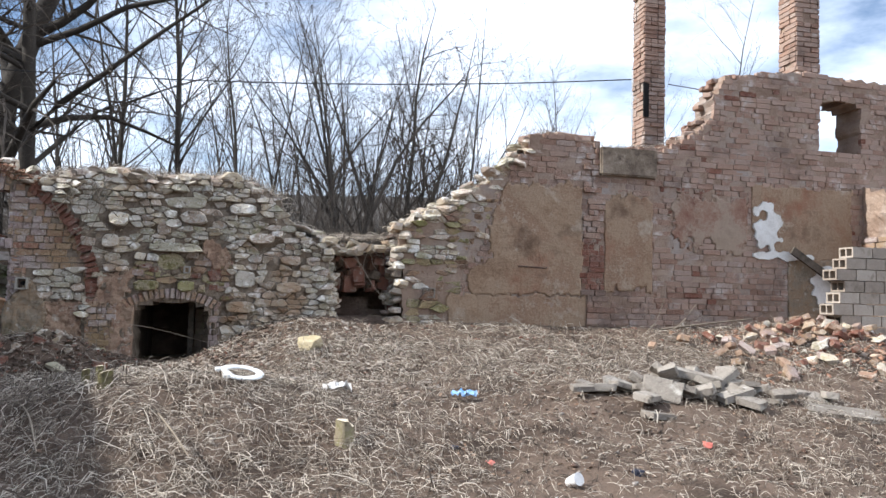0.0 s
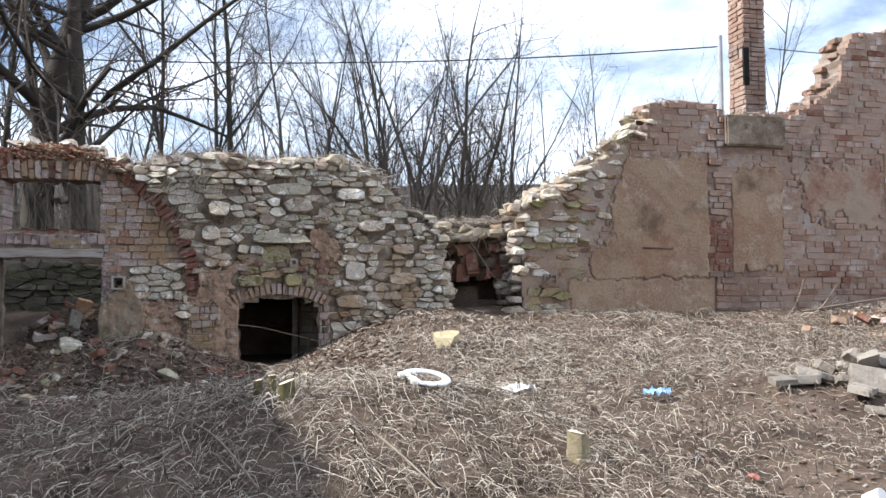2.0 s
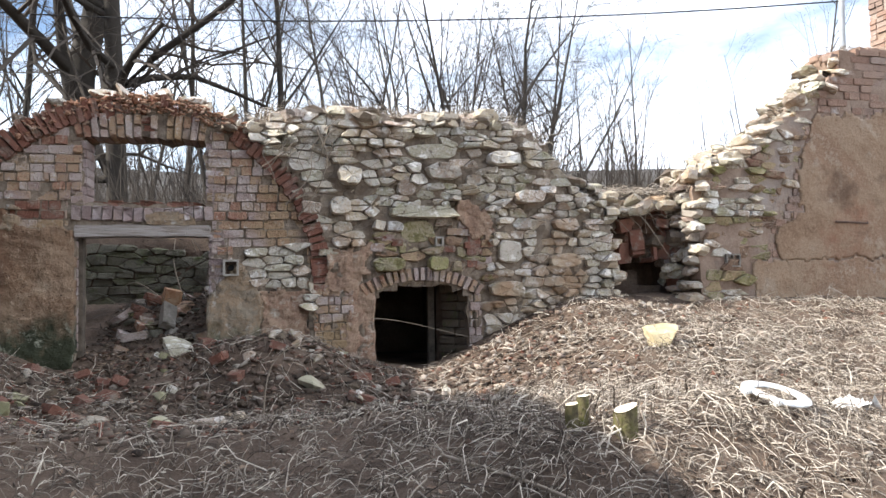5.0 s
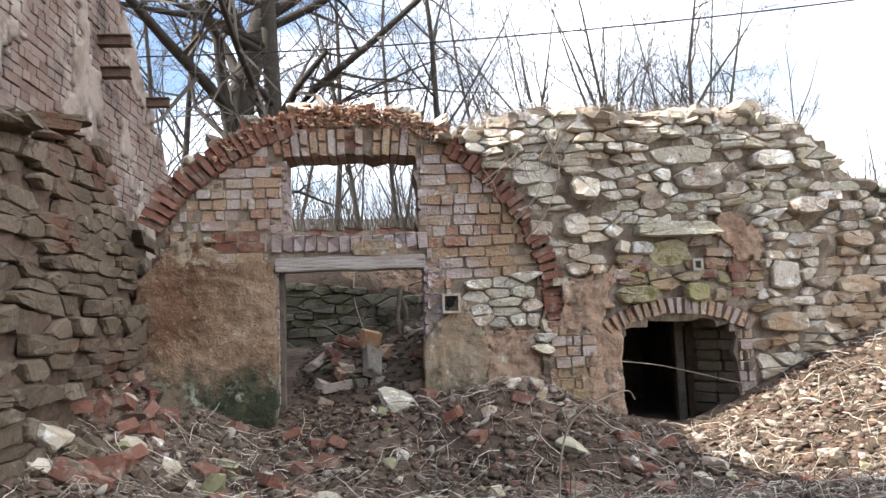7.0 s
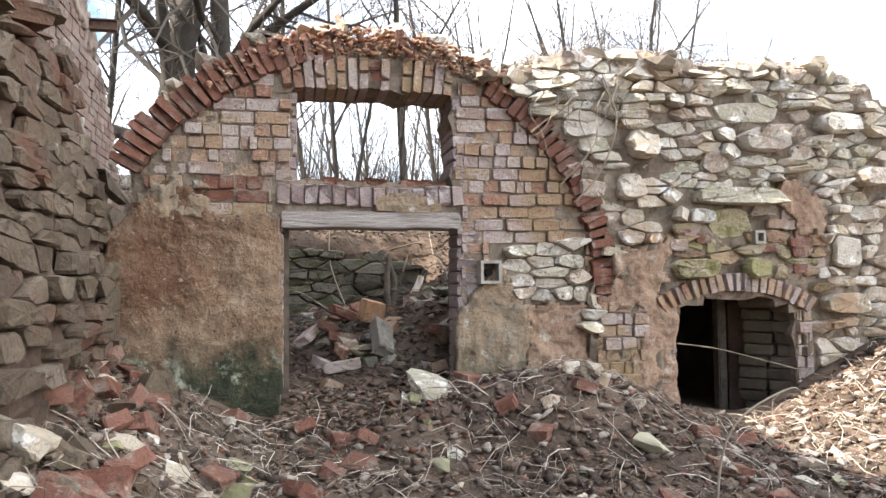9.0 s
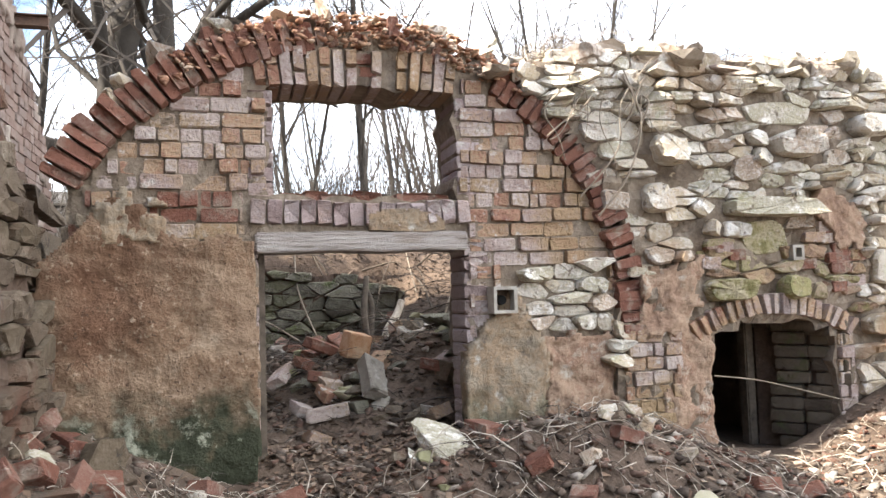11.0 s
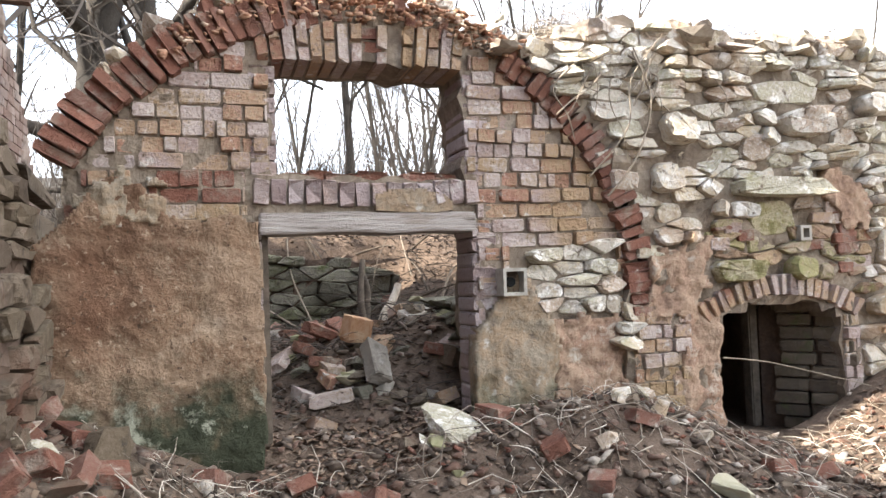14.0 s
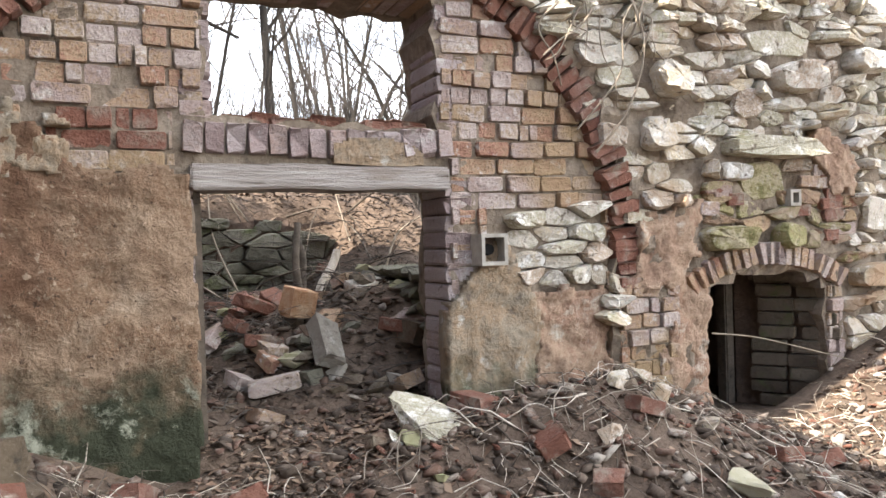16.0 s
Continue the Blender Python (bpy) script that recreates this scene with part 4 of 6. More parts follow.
ob = mesh_object("ring", v, f, M_PORCELAIN, smooth=True)
ob.parent = seat
ob.matrix_local = pose(0, 0, 0, 16, 2, 0)
for dy in (-.07, .07):
    bm = bmesh.new()
    box(bm, (-.178, dy - .02, -.012), (-.126, dy + .02, .016), None, .006)
    part("hinge", bm, M_PORCELAIN, ob)


def stump(x, y, h, rad, label, tilt, step, seed):
    z = ground_z(x, y)
    t = thing("tree_stump", label, "stump", "cut stumps", (x, y, z - .06))
    r = random.Random(seed)
    prof = [1.25, 1.08, 1.0, .98]
    wob = [r.uniform(.88, 1.12) for _ in range(14)]

    def ring(zz, k):
        return [(math.cos(2 * math.pi * j / 14) * rad * k * wob[j], math.sin(2 * math.pi * j / 14) * rad * k * wob[j], zz) for j in range(14)]
    v = []
    for i, k in enumerate(prof):
        rr = ring((h + .06) * i / 3, k)
        if i == 3:
            rr = [(a, b, c + a * tilt - (step if a > rad * .25 else 0)) for a, b, c in rr]
        v += rr
    f = [(i * 14 + j, i * 14 + (j + 1) % 14, (i + 1) * 14 + (j + 1) % 14, (i + 1) * 14 + j) for i in range(3) for j in range(14)]
    ob = mesh_object("bark", v, f, M_STUMP if rad > .06 else M_MOSSBARK, smooth=True)
    ob.parent = t
    top = [(a * .97, b * .97, c + .003) for a, b, c in v[-14:]] + [(0, 0, h + .062)]
    face = mesh_object("cut_face", top, [(j, (j + 1) % 14, 14) for j in range(14)], M_CUT)
    face.parent = ob
    tagged(face, "pale sawn wood")


stump(.57, 5.10, .15, .066, "freshly cut pale stump with a stepped top", -.1, .035, 1)
stump(-1.06, 5.64, .10, .048, "mossy cut stump with a pale slanted top", .35, 0, 2)
stump(-1.22, 5.80, .11, .028, "thin cut stem of a mossy stump", .2, 0, 3)
stump(-1.14, 5.86, .12, .026, "thin cut stem of a mossy stump", .1, 0, 4)


def lump(name, label, category, x, y, size, material, seed, group="", rot=(0, 0, 0), sink=.25, z=None):
    """A single stone, brick or slab lying on the ground."""
    t = thing(name, label, category, group)
    vf = BLOCK_VF[seed % 12]
    if name in ("loose_brick", "concrete_slab", "brick_fragment"):
        bm = bmesh.new()
        box(bm, (-.5, -.5, -.5), (.5, .5, .5))
        r = random.Random(seed)
        bmesh.ops.bevel(bm, geom=list(bm.edges), offset=.07, segments=1, affect="EDGES")
        for q in bm.verts:
            q.co += Vector((r.uniform(-.06, .06), r.uniform(-.06, .06), r.uniform(-.07, .07)))
        ob = part("body", bm, material, t)
    else:
        ob = mesh_object("body", vf[0], vf[1], material)
        ob.parent = t
    ob.matrix_local = Matrix.Diagonal((*size, 1))
    zz = on_ground(x, y) if z is None else z
    t.matrix_world = pose(x, y, zz + size[2] * (.5 - sink), *rot)
    return t


rl = random.Random(8)


def rock(name, label, category, x, y, z, size, rot, material, seed):
    """A weathered block with chipped faces."""
    t = thing(name, label, category)
    bm = bmesh.new()
    bmesh.ops.create_icosphere(bm, subdivisions=3, radius=.58)
    r = random.Random(seed)
    cuts = [(Vector((r.gauss(0, 1), r.gauss(0, 1), r.gauss(0, .6))).normalized(), r.uniform(.22, .40)) for _ in range(13)] + [(Vector((0, 0, 1)), .36), (Vector((0, 0, -1)), .36)]
    for v in bm.verts:
        for n_, d_ in cuts:
            over = v.co.dot(n_) - d_
            if over > 0:
                v.co -= n_ * over
        v.co += v.co.normalized() * .035 * nz(v.co.x + seed, v.co.y, v.co.z, 9)
    bmesh.ops.dissolve_limit(bm, angle_limit=radians(7), verts=bm.verts, edges=bm.edges)
    ob = part("body", bm, material, t)
    ob.matrix_local = Matrix.Diagonal((*size, 1))
    t.matrix_world = pose(x, y, z, *rot)
    return t


rock("field_stone", "pale angular slab of stone at the doorway", "stone", -3.07, 9.20, .94, (.42, .42, .14), (20, 4, 30), M_STONE, 5)
rock("yellow_block", "yellowish sandstone block lying on soil", "stone block", .50, 8.02, ground_z(.5, 8.02) + .06, (.44, .30, .22), (3, -4, 12), M_YELLOW, 5)
rock("field_stone", "whitish block at the foot of the side wall", "stone", -4.72, 7.75, ground_z(-4.72, 7.75) + .08, (.32, .30, .20), (5, 10, 30), M_STONE, 8)
rock("field_stone", "rounded boulder against the corner", "stone", -4.50, 8.95, ground_z(-4.5, 8.95) + .06, (.30, .26, .24), (0, 0, 40), M_DARKSTONE, 9)
# loose rubble near the arch
for j in range(130):
    x, y = rl.uniform(-4.7, -.6), rl.uniform(7.3, 9.2)
    k = rl.random()
    s = rl.uniform(.06, .15)
    rot = (rl.uniform(-35, 35), rl.uniform(-35, 35), rl.uniform(0, 360))
    if k < .24:
        lump("brick_fragment", "broken red brick among rubble", "brick", x, y, (rl.uniform(.09, .2), .11, .062), M_REDBRICK, j, "rubble before the arch", rot, .2)
    elif k < .85:
        lump("rubble_stone", "loose grey angular stone in the soil", "stone", x, y, (s, s * rl.uniform(.6, .9), s * rl.uniform(.35, .7)), M_STONE if j % 3 == 0 else M_DARKSTONE, j, "rubble before the arch", rot, .25)
    else:
        lump("rubble_stone", "mossy stone half sunk in the soil", "stone", x, y, (s, s * .8, s * .5), M_MOSSSTONE, j, "rubble before the arch", rot, .3)
for j in range(60):
    x, y = rl.gauss(-4.75, .35), rl.uniform(7.5, 9.1)
    if x < -4.95:
        x = -4.9 + rl.uniform(0, .5)
    s = rl.uniform(.07, .2)
    rot = (rl.uniform(-40, 40), rl.uniform(-40, 40), rl.uniform(0, 360))
    if j % 3 == 0:
        lump("brick_fragment", "broken red brick on the debris slope", "brick", x, y, (rl.uniform(.12, .24), .12, .065), M_REDBRICK, j, "debris at the side wall", rot, .15)
    else:
        lump("rubble_stone", "grey slab of stone on the debris slope", "stone", x, y, (s, s * .8, s * .45), M_STONE if j % 5 == 1 else M_DARKSTONE, j, "debris at the side wall", rot, .2)
for j, (x, y, w) in enumerate(((-2.1, 8.55, .2), (-1.75, 8.45, .17), (-2.6, 8.2, .15), (-3.5, 8.1, .2), (-4.1, 8.2, .2), (-2.35, 8.95, .14), (-1.3, 8.4, .16), (-.7, 8.2, .15), (-3.0, 7.6, .18), (-2.75, 7.7, .22))):
    rock("rubble_stone", "chipped pale stone lying in the rubble", "stone", x, y, ground_z(x, y) + w * .15, (w * 1.3, w * .9, w * .6), (rl.uniform(-40, 40), rl.uniform(-30, 30), rl.uniform(0, 360)), M_STONE if j % 4 else M_MOSSSTONE, j + 30)
# inside the doorway
for j in range(100):
    x, y = rl.uniform(-3.8, -2.62), rl.uniform(9.6, 12.3)
    s = rl.uniform(.07, .20)
    rot = (rl.uniform(-30, 30), rl.uniform(-30, 30), rl.uniform(0, 360))
    if j % 3 == 0:
        lump("loose_brick", "dusty brick on the debris heap", "brick", x, y, (rl.uniform(.14, .25), .12, .066), M_REDBRICK if j % 2 else M_BRICK, j, "debris inside", rot, .15)
    else:
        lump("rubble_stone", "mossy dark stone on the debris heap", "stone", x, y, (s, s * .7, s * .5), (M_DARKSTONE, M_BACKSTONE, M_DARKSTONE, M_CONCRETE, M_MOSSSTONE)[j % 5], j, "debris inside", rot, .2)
lump("loose_brick", "orange brick standing on the debris heap", "brick", -3.28, 10.45, (.16, .12, .16), M_ORANGE, 4, "", (8, 10, 20), .0, 1.24)
lump("loose_brick", "reddish brick lying on the debris heap", "brick", -3.46, 10.75, (.22, .12, .07), M_REDBRICK, 9, "", (4, 22, 25), .0, 1.26)
lump("concrete_slab", "grey squared stone on the debris heap", "stone block", -2.86, 10.55, (.22, .14, .12), M_STONE, 12, "", (12, -8, 14), .0, 1.29)
lump("concrete_slab", "dark stone slab leaning on the debris heap", "stone slab", -3.26, 9.98, (.13, .09, .24), M_CONCRETE, 14, "", (-38, 20, 25), .1, 1.06)
lump("loose_brick", "brown squared block on the debris heap", "brick", -2.80, 10.02, (.14, .20, .12), M_DARKSTONE, 15, "", (0, 10, 15), .0, 1.10)
log = thing("fallen_log", "pale peeled branch leaning on the heap", "log")
curve_tube("stem", [(-2.87, 11.64, 1.24), (-2.82, 11.66, 1.36), (-2.74, 11.70, 1.47), (-2.69, 11.73, 1.58)], .036, M_PEELED, 8, log, .8)
for pts_ in (((-3.0, 11.6, 1.25), (-3.02, 11.62, 1.5), (-2.98, 11.7, 1.78)), ((-2.95, 11.75, 1.3), (-2.93, 11.8, 1.55), (-2.97, 11.85, 1.70))):
    tagged(curve_tube("dead_branch", pts_, .03, M_DARKWOOD, 6, None, .7), "dark rotting stem standing in the debris", "branch", "branches inside")
for k in range(26):
    x, y = rl.uniform(-3.7, -2.3), rl.uniform(11.2, 13.2)
    a, ln = rl.uniform(0, 6.28), rl.uniform(.35, .9)
    z = inner_z(x, y) + .06
    x2, y2 = x + math.cos(a) * ln, min(y + math.sin(a) * ln, 13.7)
    z2 = inner_z(max(-5.2, min(-1.85, x2)), y2) + rl.uniform(.03, .3)
    tagged(curve_tube("dead_branch", [(x, y, z), ((x + x2) / 2 + rl.uniform(-.08, .08), (y + y2) / 2, (z + z2) / 2 + rl.uniform(.0, .16)), (x2, y2, z2)], rl.uniform(.004, .011), M_STALK if k % 3 == 0 else M_DARKWOOD, 5), "dry branch lying over the inner debris", "branch", "branches inside")
# concrete slabs in the yard
for j, (x, y, w, d, h, rz, rx, ry, dz) in enumerate((
        (3.35, 6.45, .55, .22, .09, -25, 4, 12, 0), (3.52, 6.12, .42, .30, .12, -35, 35, 8, .03), (3.80, 6.45, .32, .22, .10, 40, -20, 25, .08), (4.05, 6.40, .52, .22, .09, -20, 6, 8, .10),
        (3.95, 6.15, .22, .14, .09, 20, 0, 0, 0), (4.2, 6.2, .24, .13, .09, -15, 5, 0, 0), (4.55, 6.45, .40, .24, .09, -25, 8, 10, .02), (4.95, 6.45, .34, .2, .08, 15, -6, 4, 0),
        (5.25, 6.5, .42, .2, .06, 5, 4, 3, 0), (3.6, 6.75, .26, .16, .1, 60, 20, 0, .02), (4.25, 6.75, .3, .16, .1, 30, 0, 20, .02), (4.6, 6.8, .22, .16, .1, -30, 15, 0, 0),
        (3.28, 5.75, .30, .2, .07, 10, 0, 5, 0), (3.72, 6.55, .25, .16, .09, 70, 30, 10, .12), (5.1, 5.72, .75, .42, .08, -25, 5, 3, 0))):
    lump("concrete_slab", "broken piece of grey concrete slab", "concrete slab", x, y, (w * .85, d * .8, h * .75), M_CONCRETE, j, "concrete pieces in the yard", (rx * 1.4, ry * 1.4, rz), .12, ground_z(x, y) + dz)
for j in range(30):
    x, y = rl.gauss(4.05, .55), rl.gauss(6.3, .25)
    lump("concrete_slab", "broken piece of grey concrete slab", "concrete slab", x, y, (rl.uniform(.12, .34), rl.uniform(.1, .18), rl.uniform(.045, .07)), M_CONCRETE, j + 20, "concrete pieces in the yard", (rl.uniform(-25, 25), rl.uniform(-25, 25), rl.uniform(-60, 40)), .15, ground_z(x, y) + rl.uniform(0, .07))
# heap of bricks and stones at the tall wall
for j in range(150):
    x, y = rl.gauss(6.75, .8), rl.gauss(7.85, .55)
    s = rl.uniform(.09, .24)
    rot = (rl.uniform(-35, 35), rl.uniform(-35, 35), rl.uniform(0, 360))
    if j % 5 < 3:
        lump("loose_brick", "pale red brick on a sunlit heap", "brick", x, y, (rl.uniform(.07, .22), rl.uniform(.08, .12), .062), (M_BRICK, M_BRICK, M_REDBRICK, M_PINKPLASTER)[j % 4], j, "brick heap", rot, .1, ground_z(x, y) + rl.uniform(0, .08))
    else:
        lump("rubble_stone", "grey stone on the brick heap", "stone", x, y, (s, s * .8, s * .6), M_STONE, j, "brick heap", rot, .2)
def hollow_block(x, y, z, w=.285, d=.24, h=.135, deep=.2):
    """A block with two pockets open on its -x face, as one closed mesh."""
    bm = bmesh.new()
    ys, zs = (0, .025, .11, .13, .215, d), (0, .022, h - .022, h)
    g = {}

    def vert(a, b, c):
        key = (round(a, 4), round(b, 4), round(c, 4))
        if key not in g:
            g[key] = bm.verts.new((x + a, y + b, z + c))
        return g[key]
    for i in range(5):
        for k in range(3):
            y0, y1, z0, z1 = ys[i], ys[i + 1], zs[k], zs[k + 1]
            if k == 1 and i in (1, 3):
                bm.faces.new([vert(deep, y1, z0), vert(deep, y0, z0), vert(deep, y0, z1), vert(deep, y1, z1)])
                for (ya, za), (yb, zb) in (((y0, z0), (y1, z0)), ((y1, z0), (y1, z1)), ((y1, z1), (y0, z1)), ((y0, z1), (y0, z0))):
                    bm.faces.new([vert(0, ya, za), vert(0, yb, zb), vert(deep, yb, zb), vert(deep, ya, za)])
            else:
                bm.faces.new([vert(0, y1, z0), vert(0, y0, z0), vert(0, y0, z1), vert(0, y1, z1)])
    for k in range(3):
        bm.faces.new([vert(0, 0, zs[k]), vert(w, 0, zs[k]), vert(w, 0, zs[k + 1]), vert(0, 0, zs[k + 1])])
        bm.faces.new([vert(w, d, zs[k]), vert(0, d, zs[k]), vert(0, d, zs[k + 1]), vert(w, d, zs[k + 1])])
    bm.faces.new([vert(w, 0, c) for c in zs] + [vert(w, d, c) for c in reversed(zs)])
    bm.faces.new([vert(0, b, h) for b in ys] + [vert(w, d, h), vert(w, 0, h)])
    bm.faces.new([vert(0, b, 0) for b in reversed(ys)] + [vert(w, 0, 0), vert(w, d, 0)])
    bmesh.ops.recalc_face_normals(bm, faces=bm.faces)
    return bm


# stepped stack of hollow blocks
stack = thing("block_stack", "stepped stack of hollow concrete blocks beside rubble", "block wall")
for row in range(9):
    z = 1.02 + row * .145
    x0 = (6.85, 6.9, 7.0, 6.88, 6.98, 7.05, 6.93, 7.08, 7.18)[row]
    for col in range(3):
        x = x0 + col * .30
        if x > 7.75:
            continue
        part("hollow_block", hollow_block(x, 7.86, z), M_BLOCK, stack)
# brick cross wall at the end of the tall wall
def cross_zone(a, h):
    return .6 < h < lerp([(8.3, 2.2), (8.6, 2.9), (8.9, 3.3), (9.4, 3.35)], a) + .05 * nz(a, 1, h, 6)


wall_cross = tagged(slab("wall_cross", cross_zone, 8.3, 9.36, .6, 3.5, WY, WY + .4, .06, M_MORTAR_RED, .03, frame_of=lambda a, d, h: (8.72 + (d - WY), a, h)), "broken brick cross wall", "wall", kind="structure")
rq = random.Random(4)
PX = Pieces(wall_cross, 150)
for a, h, w, hh in courses(cross_zone, 8.3, 9.36, 1.0, 3.4, rq, .08, .25):
    PX.add("brick", BRICKS, BRICK_VF, pose(8.74, a, h, 0, 0, -90) @ Matrix.Diagonal((w, .06 + rq.uniform(-.015, .02), hh, 1)), rq)
for j, h in enumerate(np.arange(1.0, 3.3, .08)):
    PX.add("brick", BRICKS, BRICK_VF, piece_pose(8.9, 8.62 - .12 * (h < 2.8) - .1 * (h < 2.2), h, .36, .1, .066), rq)
# leaning plank
pl = thing("leaning_plank", "old brown plank leaning against the wall", "plank")
bm = bmesh.new()
box(bm, (-.55, -.02, -.055), (.55, .02, .055), pose(7.85, WY - .14, 2.08, 0, 31, 0), .004)
part("board", bm, M_DARKWOOD, pl)

# litter
def crumple(name, label, category, x, y, size, material, seed):
    r = random.Random(seed)
    bm = bmesh.new()
    bmesh.ops.create_grid(bm, x_segments=9, y_segments=9, size=.5)
    for v in bm.verts:
        v.co = Vector((v.co.x * size[0] * r.uniform(.85, 1.1), v.co.y * size[1] * r.uniform(.85, 1.1), size[2] * (.5 + nz(v.co.x, v.co.y, seed, 4) + .4 * nz(v.co.x, v.co.y, seed, 11))))
    t = thing(name, label, category, loc=(x, y, ground_z(x, y) + .03), rz=r.uniform(0, 360))
    part("sheet", bm, material, t)


crumple("blue_bag", "crumpled pale blue plastic bag", "plastic bag", 1.72, 6.28, (.22, .12, .07), M_BLUE, 3)
crumple("paper_scrap", "crumpled white paper on dead grass", "paper", .62, 6.32, (.16, .24, .08), M_PAPER, 5)
lump("red_lid", "faded red plastic scrap in the grass", "litter", 1.52, 4.85, (.07, .07, .04), M_REDTRASH, 1, "", (10, 5, 0), .1)
lump("red_lid", "faded red plastic scrap in the grass", "litter", 3.36, 5.16, (.09, .08, .06), M_REDTRASH, 4, "", (0, 15, 30), .1)
lump("dark_lump", "dark blue plastic scrap on the ground", "litter", 2.45, 4.55, (.09, .07, .06), M_DARKTRASH, 6, "", (0, 0, 0), .1)
lump("dark_lump", "dark plastic scrap beside a stump", "litter", 1.35, 5.15, (.06, .05, .04), M_DARKTRASH, 7, "", (0, 0, 0), .1)
cup = thing("plastic_cup", "dirty white plastic cup lying on the ground", "cup", loc=(1.95, 4.45, ground_z(1.95, 4.45) + .045))
bm = bmesh.new()
bmesh.ops.create_cone(bm, cap_ends=True, segments=20, radius1=.03, radius2=.042, depth=.10, matrix=pose(0, 0, 0, 65, 0, 20))
part("shell", bm, M_PAPER, cup)

# a log end on the broken wall
lump("log_end", "short dark log lying on the broken wall", "log", 1.75, WY + .6, (.2, .34, .2), M_DARKWOOD, 5, "", (0, 10, 20), .1, 2.42)


# stalks and branches
def stalk(name, label, pts, rad):
    tagged(curve_tube(name, pts, rad * .75, M_STALK, 5), label, "branch")


stalk("bent_stalk", "pale bent stalk arching over the soil", [(-2.45, 7.4, ground_z(-2.45, 7.4)), (-2.42, 7.4, .91), (-2.33, 7.4, 1.05), (-2.13, 7.42, 1.13), (-2.08, 7.43, 1.09)], .007)
stalk("dead_branch", "thin branch lying across the cellar mouth", [(-1.52, 9.3, 1.13), (-1.3, 9.28, 1.10), (-1.08, 9.28, 1.05), (-.55, 9.28, .91)], .006)
stalk("dead_branch", "long grey branch on the soil slope", [(x_, y_, ground_z(x_, y_) + dz_) for x_, y_, dz_ in ((-.65, 8.75, .02), (-.35, 8.85, .06), (0, 8.9, .05), (.3, 8.9, .02))], .006)
stalk("dead_branch", "forked dead twig by the wall", [(4.9, 8.7, 1.1), (5.3, 8.8, 1.25), (5.6, 8.85, 1.55)], .012)
stalk("dead_branch", "forked dead twig by the wall", [(4.7, 8.7, 1.1), (5.0, 8.85, 1.3), (5.15, 8.9, 1.6)], .010)
stalk("dead_branch", "long dark stick before the tall wall", [(5.1, 8.9, 1.2), (5.8, 9.0, 1.28), (6.6, 9.1, 1.36)], .022)
stalk("dead_branch", "dry stem hanging in the gap", [(1.05, 9.5, 2.15), (1.15, 9.35, 1.95), (1.3, 9.3, 1.7), (1.42, 9.3, 1.55)], .008)
stalk("dead_branch", "pale stick on the heap of stalks", [(-.62, 5.0, .75), (-.5, 4.8, .66), (-.38, 4.55, .56)], .011)
stalk("dead_branch", "long grey stick over the dead stalks", [(-1.75, 5.9, .75), (-1.45, 5.3, .72), (-1.2, 4.6, .6)], .012)
stalk("ivy_stem", "bare climbing stem on the stone wall", [(-2.15, 9.33, 2.0), (-2.0, 9.28, 2.2), (-1.9, 9.28, 2.5), (-1.98, 9.3, 2.78)], .009)
stalk("ivy_stem", "bare climbing stem on the stone wall", [(-2.25, 9.33, 2.1), (-2.05, 9.27, 2.35), (-2.02, 9.27, 2.6), (-1.8, 9.3, 2.86)], .007)

rs_ = random.Random(41)
for k in range(13):
    x0, z0 = rs_.uniform(-2.35, -1.55), rs_.uniform(2.62, 2.86)
    pts_ = [(x0, WY + .05, z0)]
    for q in range(4):
        x0 += rs_.uniform(-.13, .10)
        z0 -= rs_.uniform(.02, .16)
        pts_.append((x0, WY - rs_.uniform(.03, .09), z0))
    stalk("bare_root", "pale bare root hanging over the wall", pts_, rs_.uniform(.004, .011))
for k in range(16):
    x0, z0 = rs_.uniform(.55, 1.7), 2.22
    pts_ = [(x0, WY + .3, z0)]
    for q in range(3):
        x0 += rs_.uniform(-.12, .12)
        z0 -= rs_.uniform(.0, .14)
        pts_.append((x0, WY + .25 - q * .06, z0))
    stalk("bare_root", "dry root hanging from the collapsed wall", pts_, rs_.uniform(.004, .009))

# ---- dead stalks, leaves and chips on the ground ----
rng = np.random.default_rng(12)
hx, hy = np.arange(-6.5, 10.51, .05), np.arange(0.5, 9.41, .05)
HZ = np.array([[ground_z(x, y) for x in hx] for y in hy])


def height(x, y):
    i = np.clip((x - hx[0]) / .05, 0, len(hx) - 1.001)
    j = np.clip((y - hy[0]) / .05, 0, len(hy) - 1.001)
    i0, j0 = i.astype(int), j.astype(int)
    u, w = i - i0, j - j0
    return HZ[j0, i0] * (1 - u) * (1 - w) + HZ[j0, i0 + 1] * u * (1 - w) + HZ[j0 + 1, i0] * (1 - u) * w + HZ[j0 + 1, i0 + 1] * u * w


def raw_mesh(name, verts, faces, material):
    """verts (n, 3), faces (m, k) as arrays."""
    me = bpy.data.meshes.new(name)
    k = faces.shape[1]
    me.vertices.add(len(verts))
    me.vertices.foreach_set("co", verts.astype(np.float32).ravel())
    me.loops.add(faces.size)
    me.loops.foreach_set("vertex_index", faces.astype(np.int32).ravel())
    me.polygons.add(len(faces))
    me.polygons.foreach_set("loop_start", np.arange(0, faces.size, k, dtype=np.int32))
    me.materials.append(material)
    me.update(calc_edges=True)
    return new(name, me)


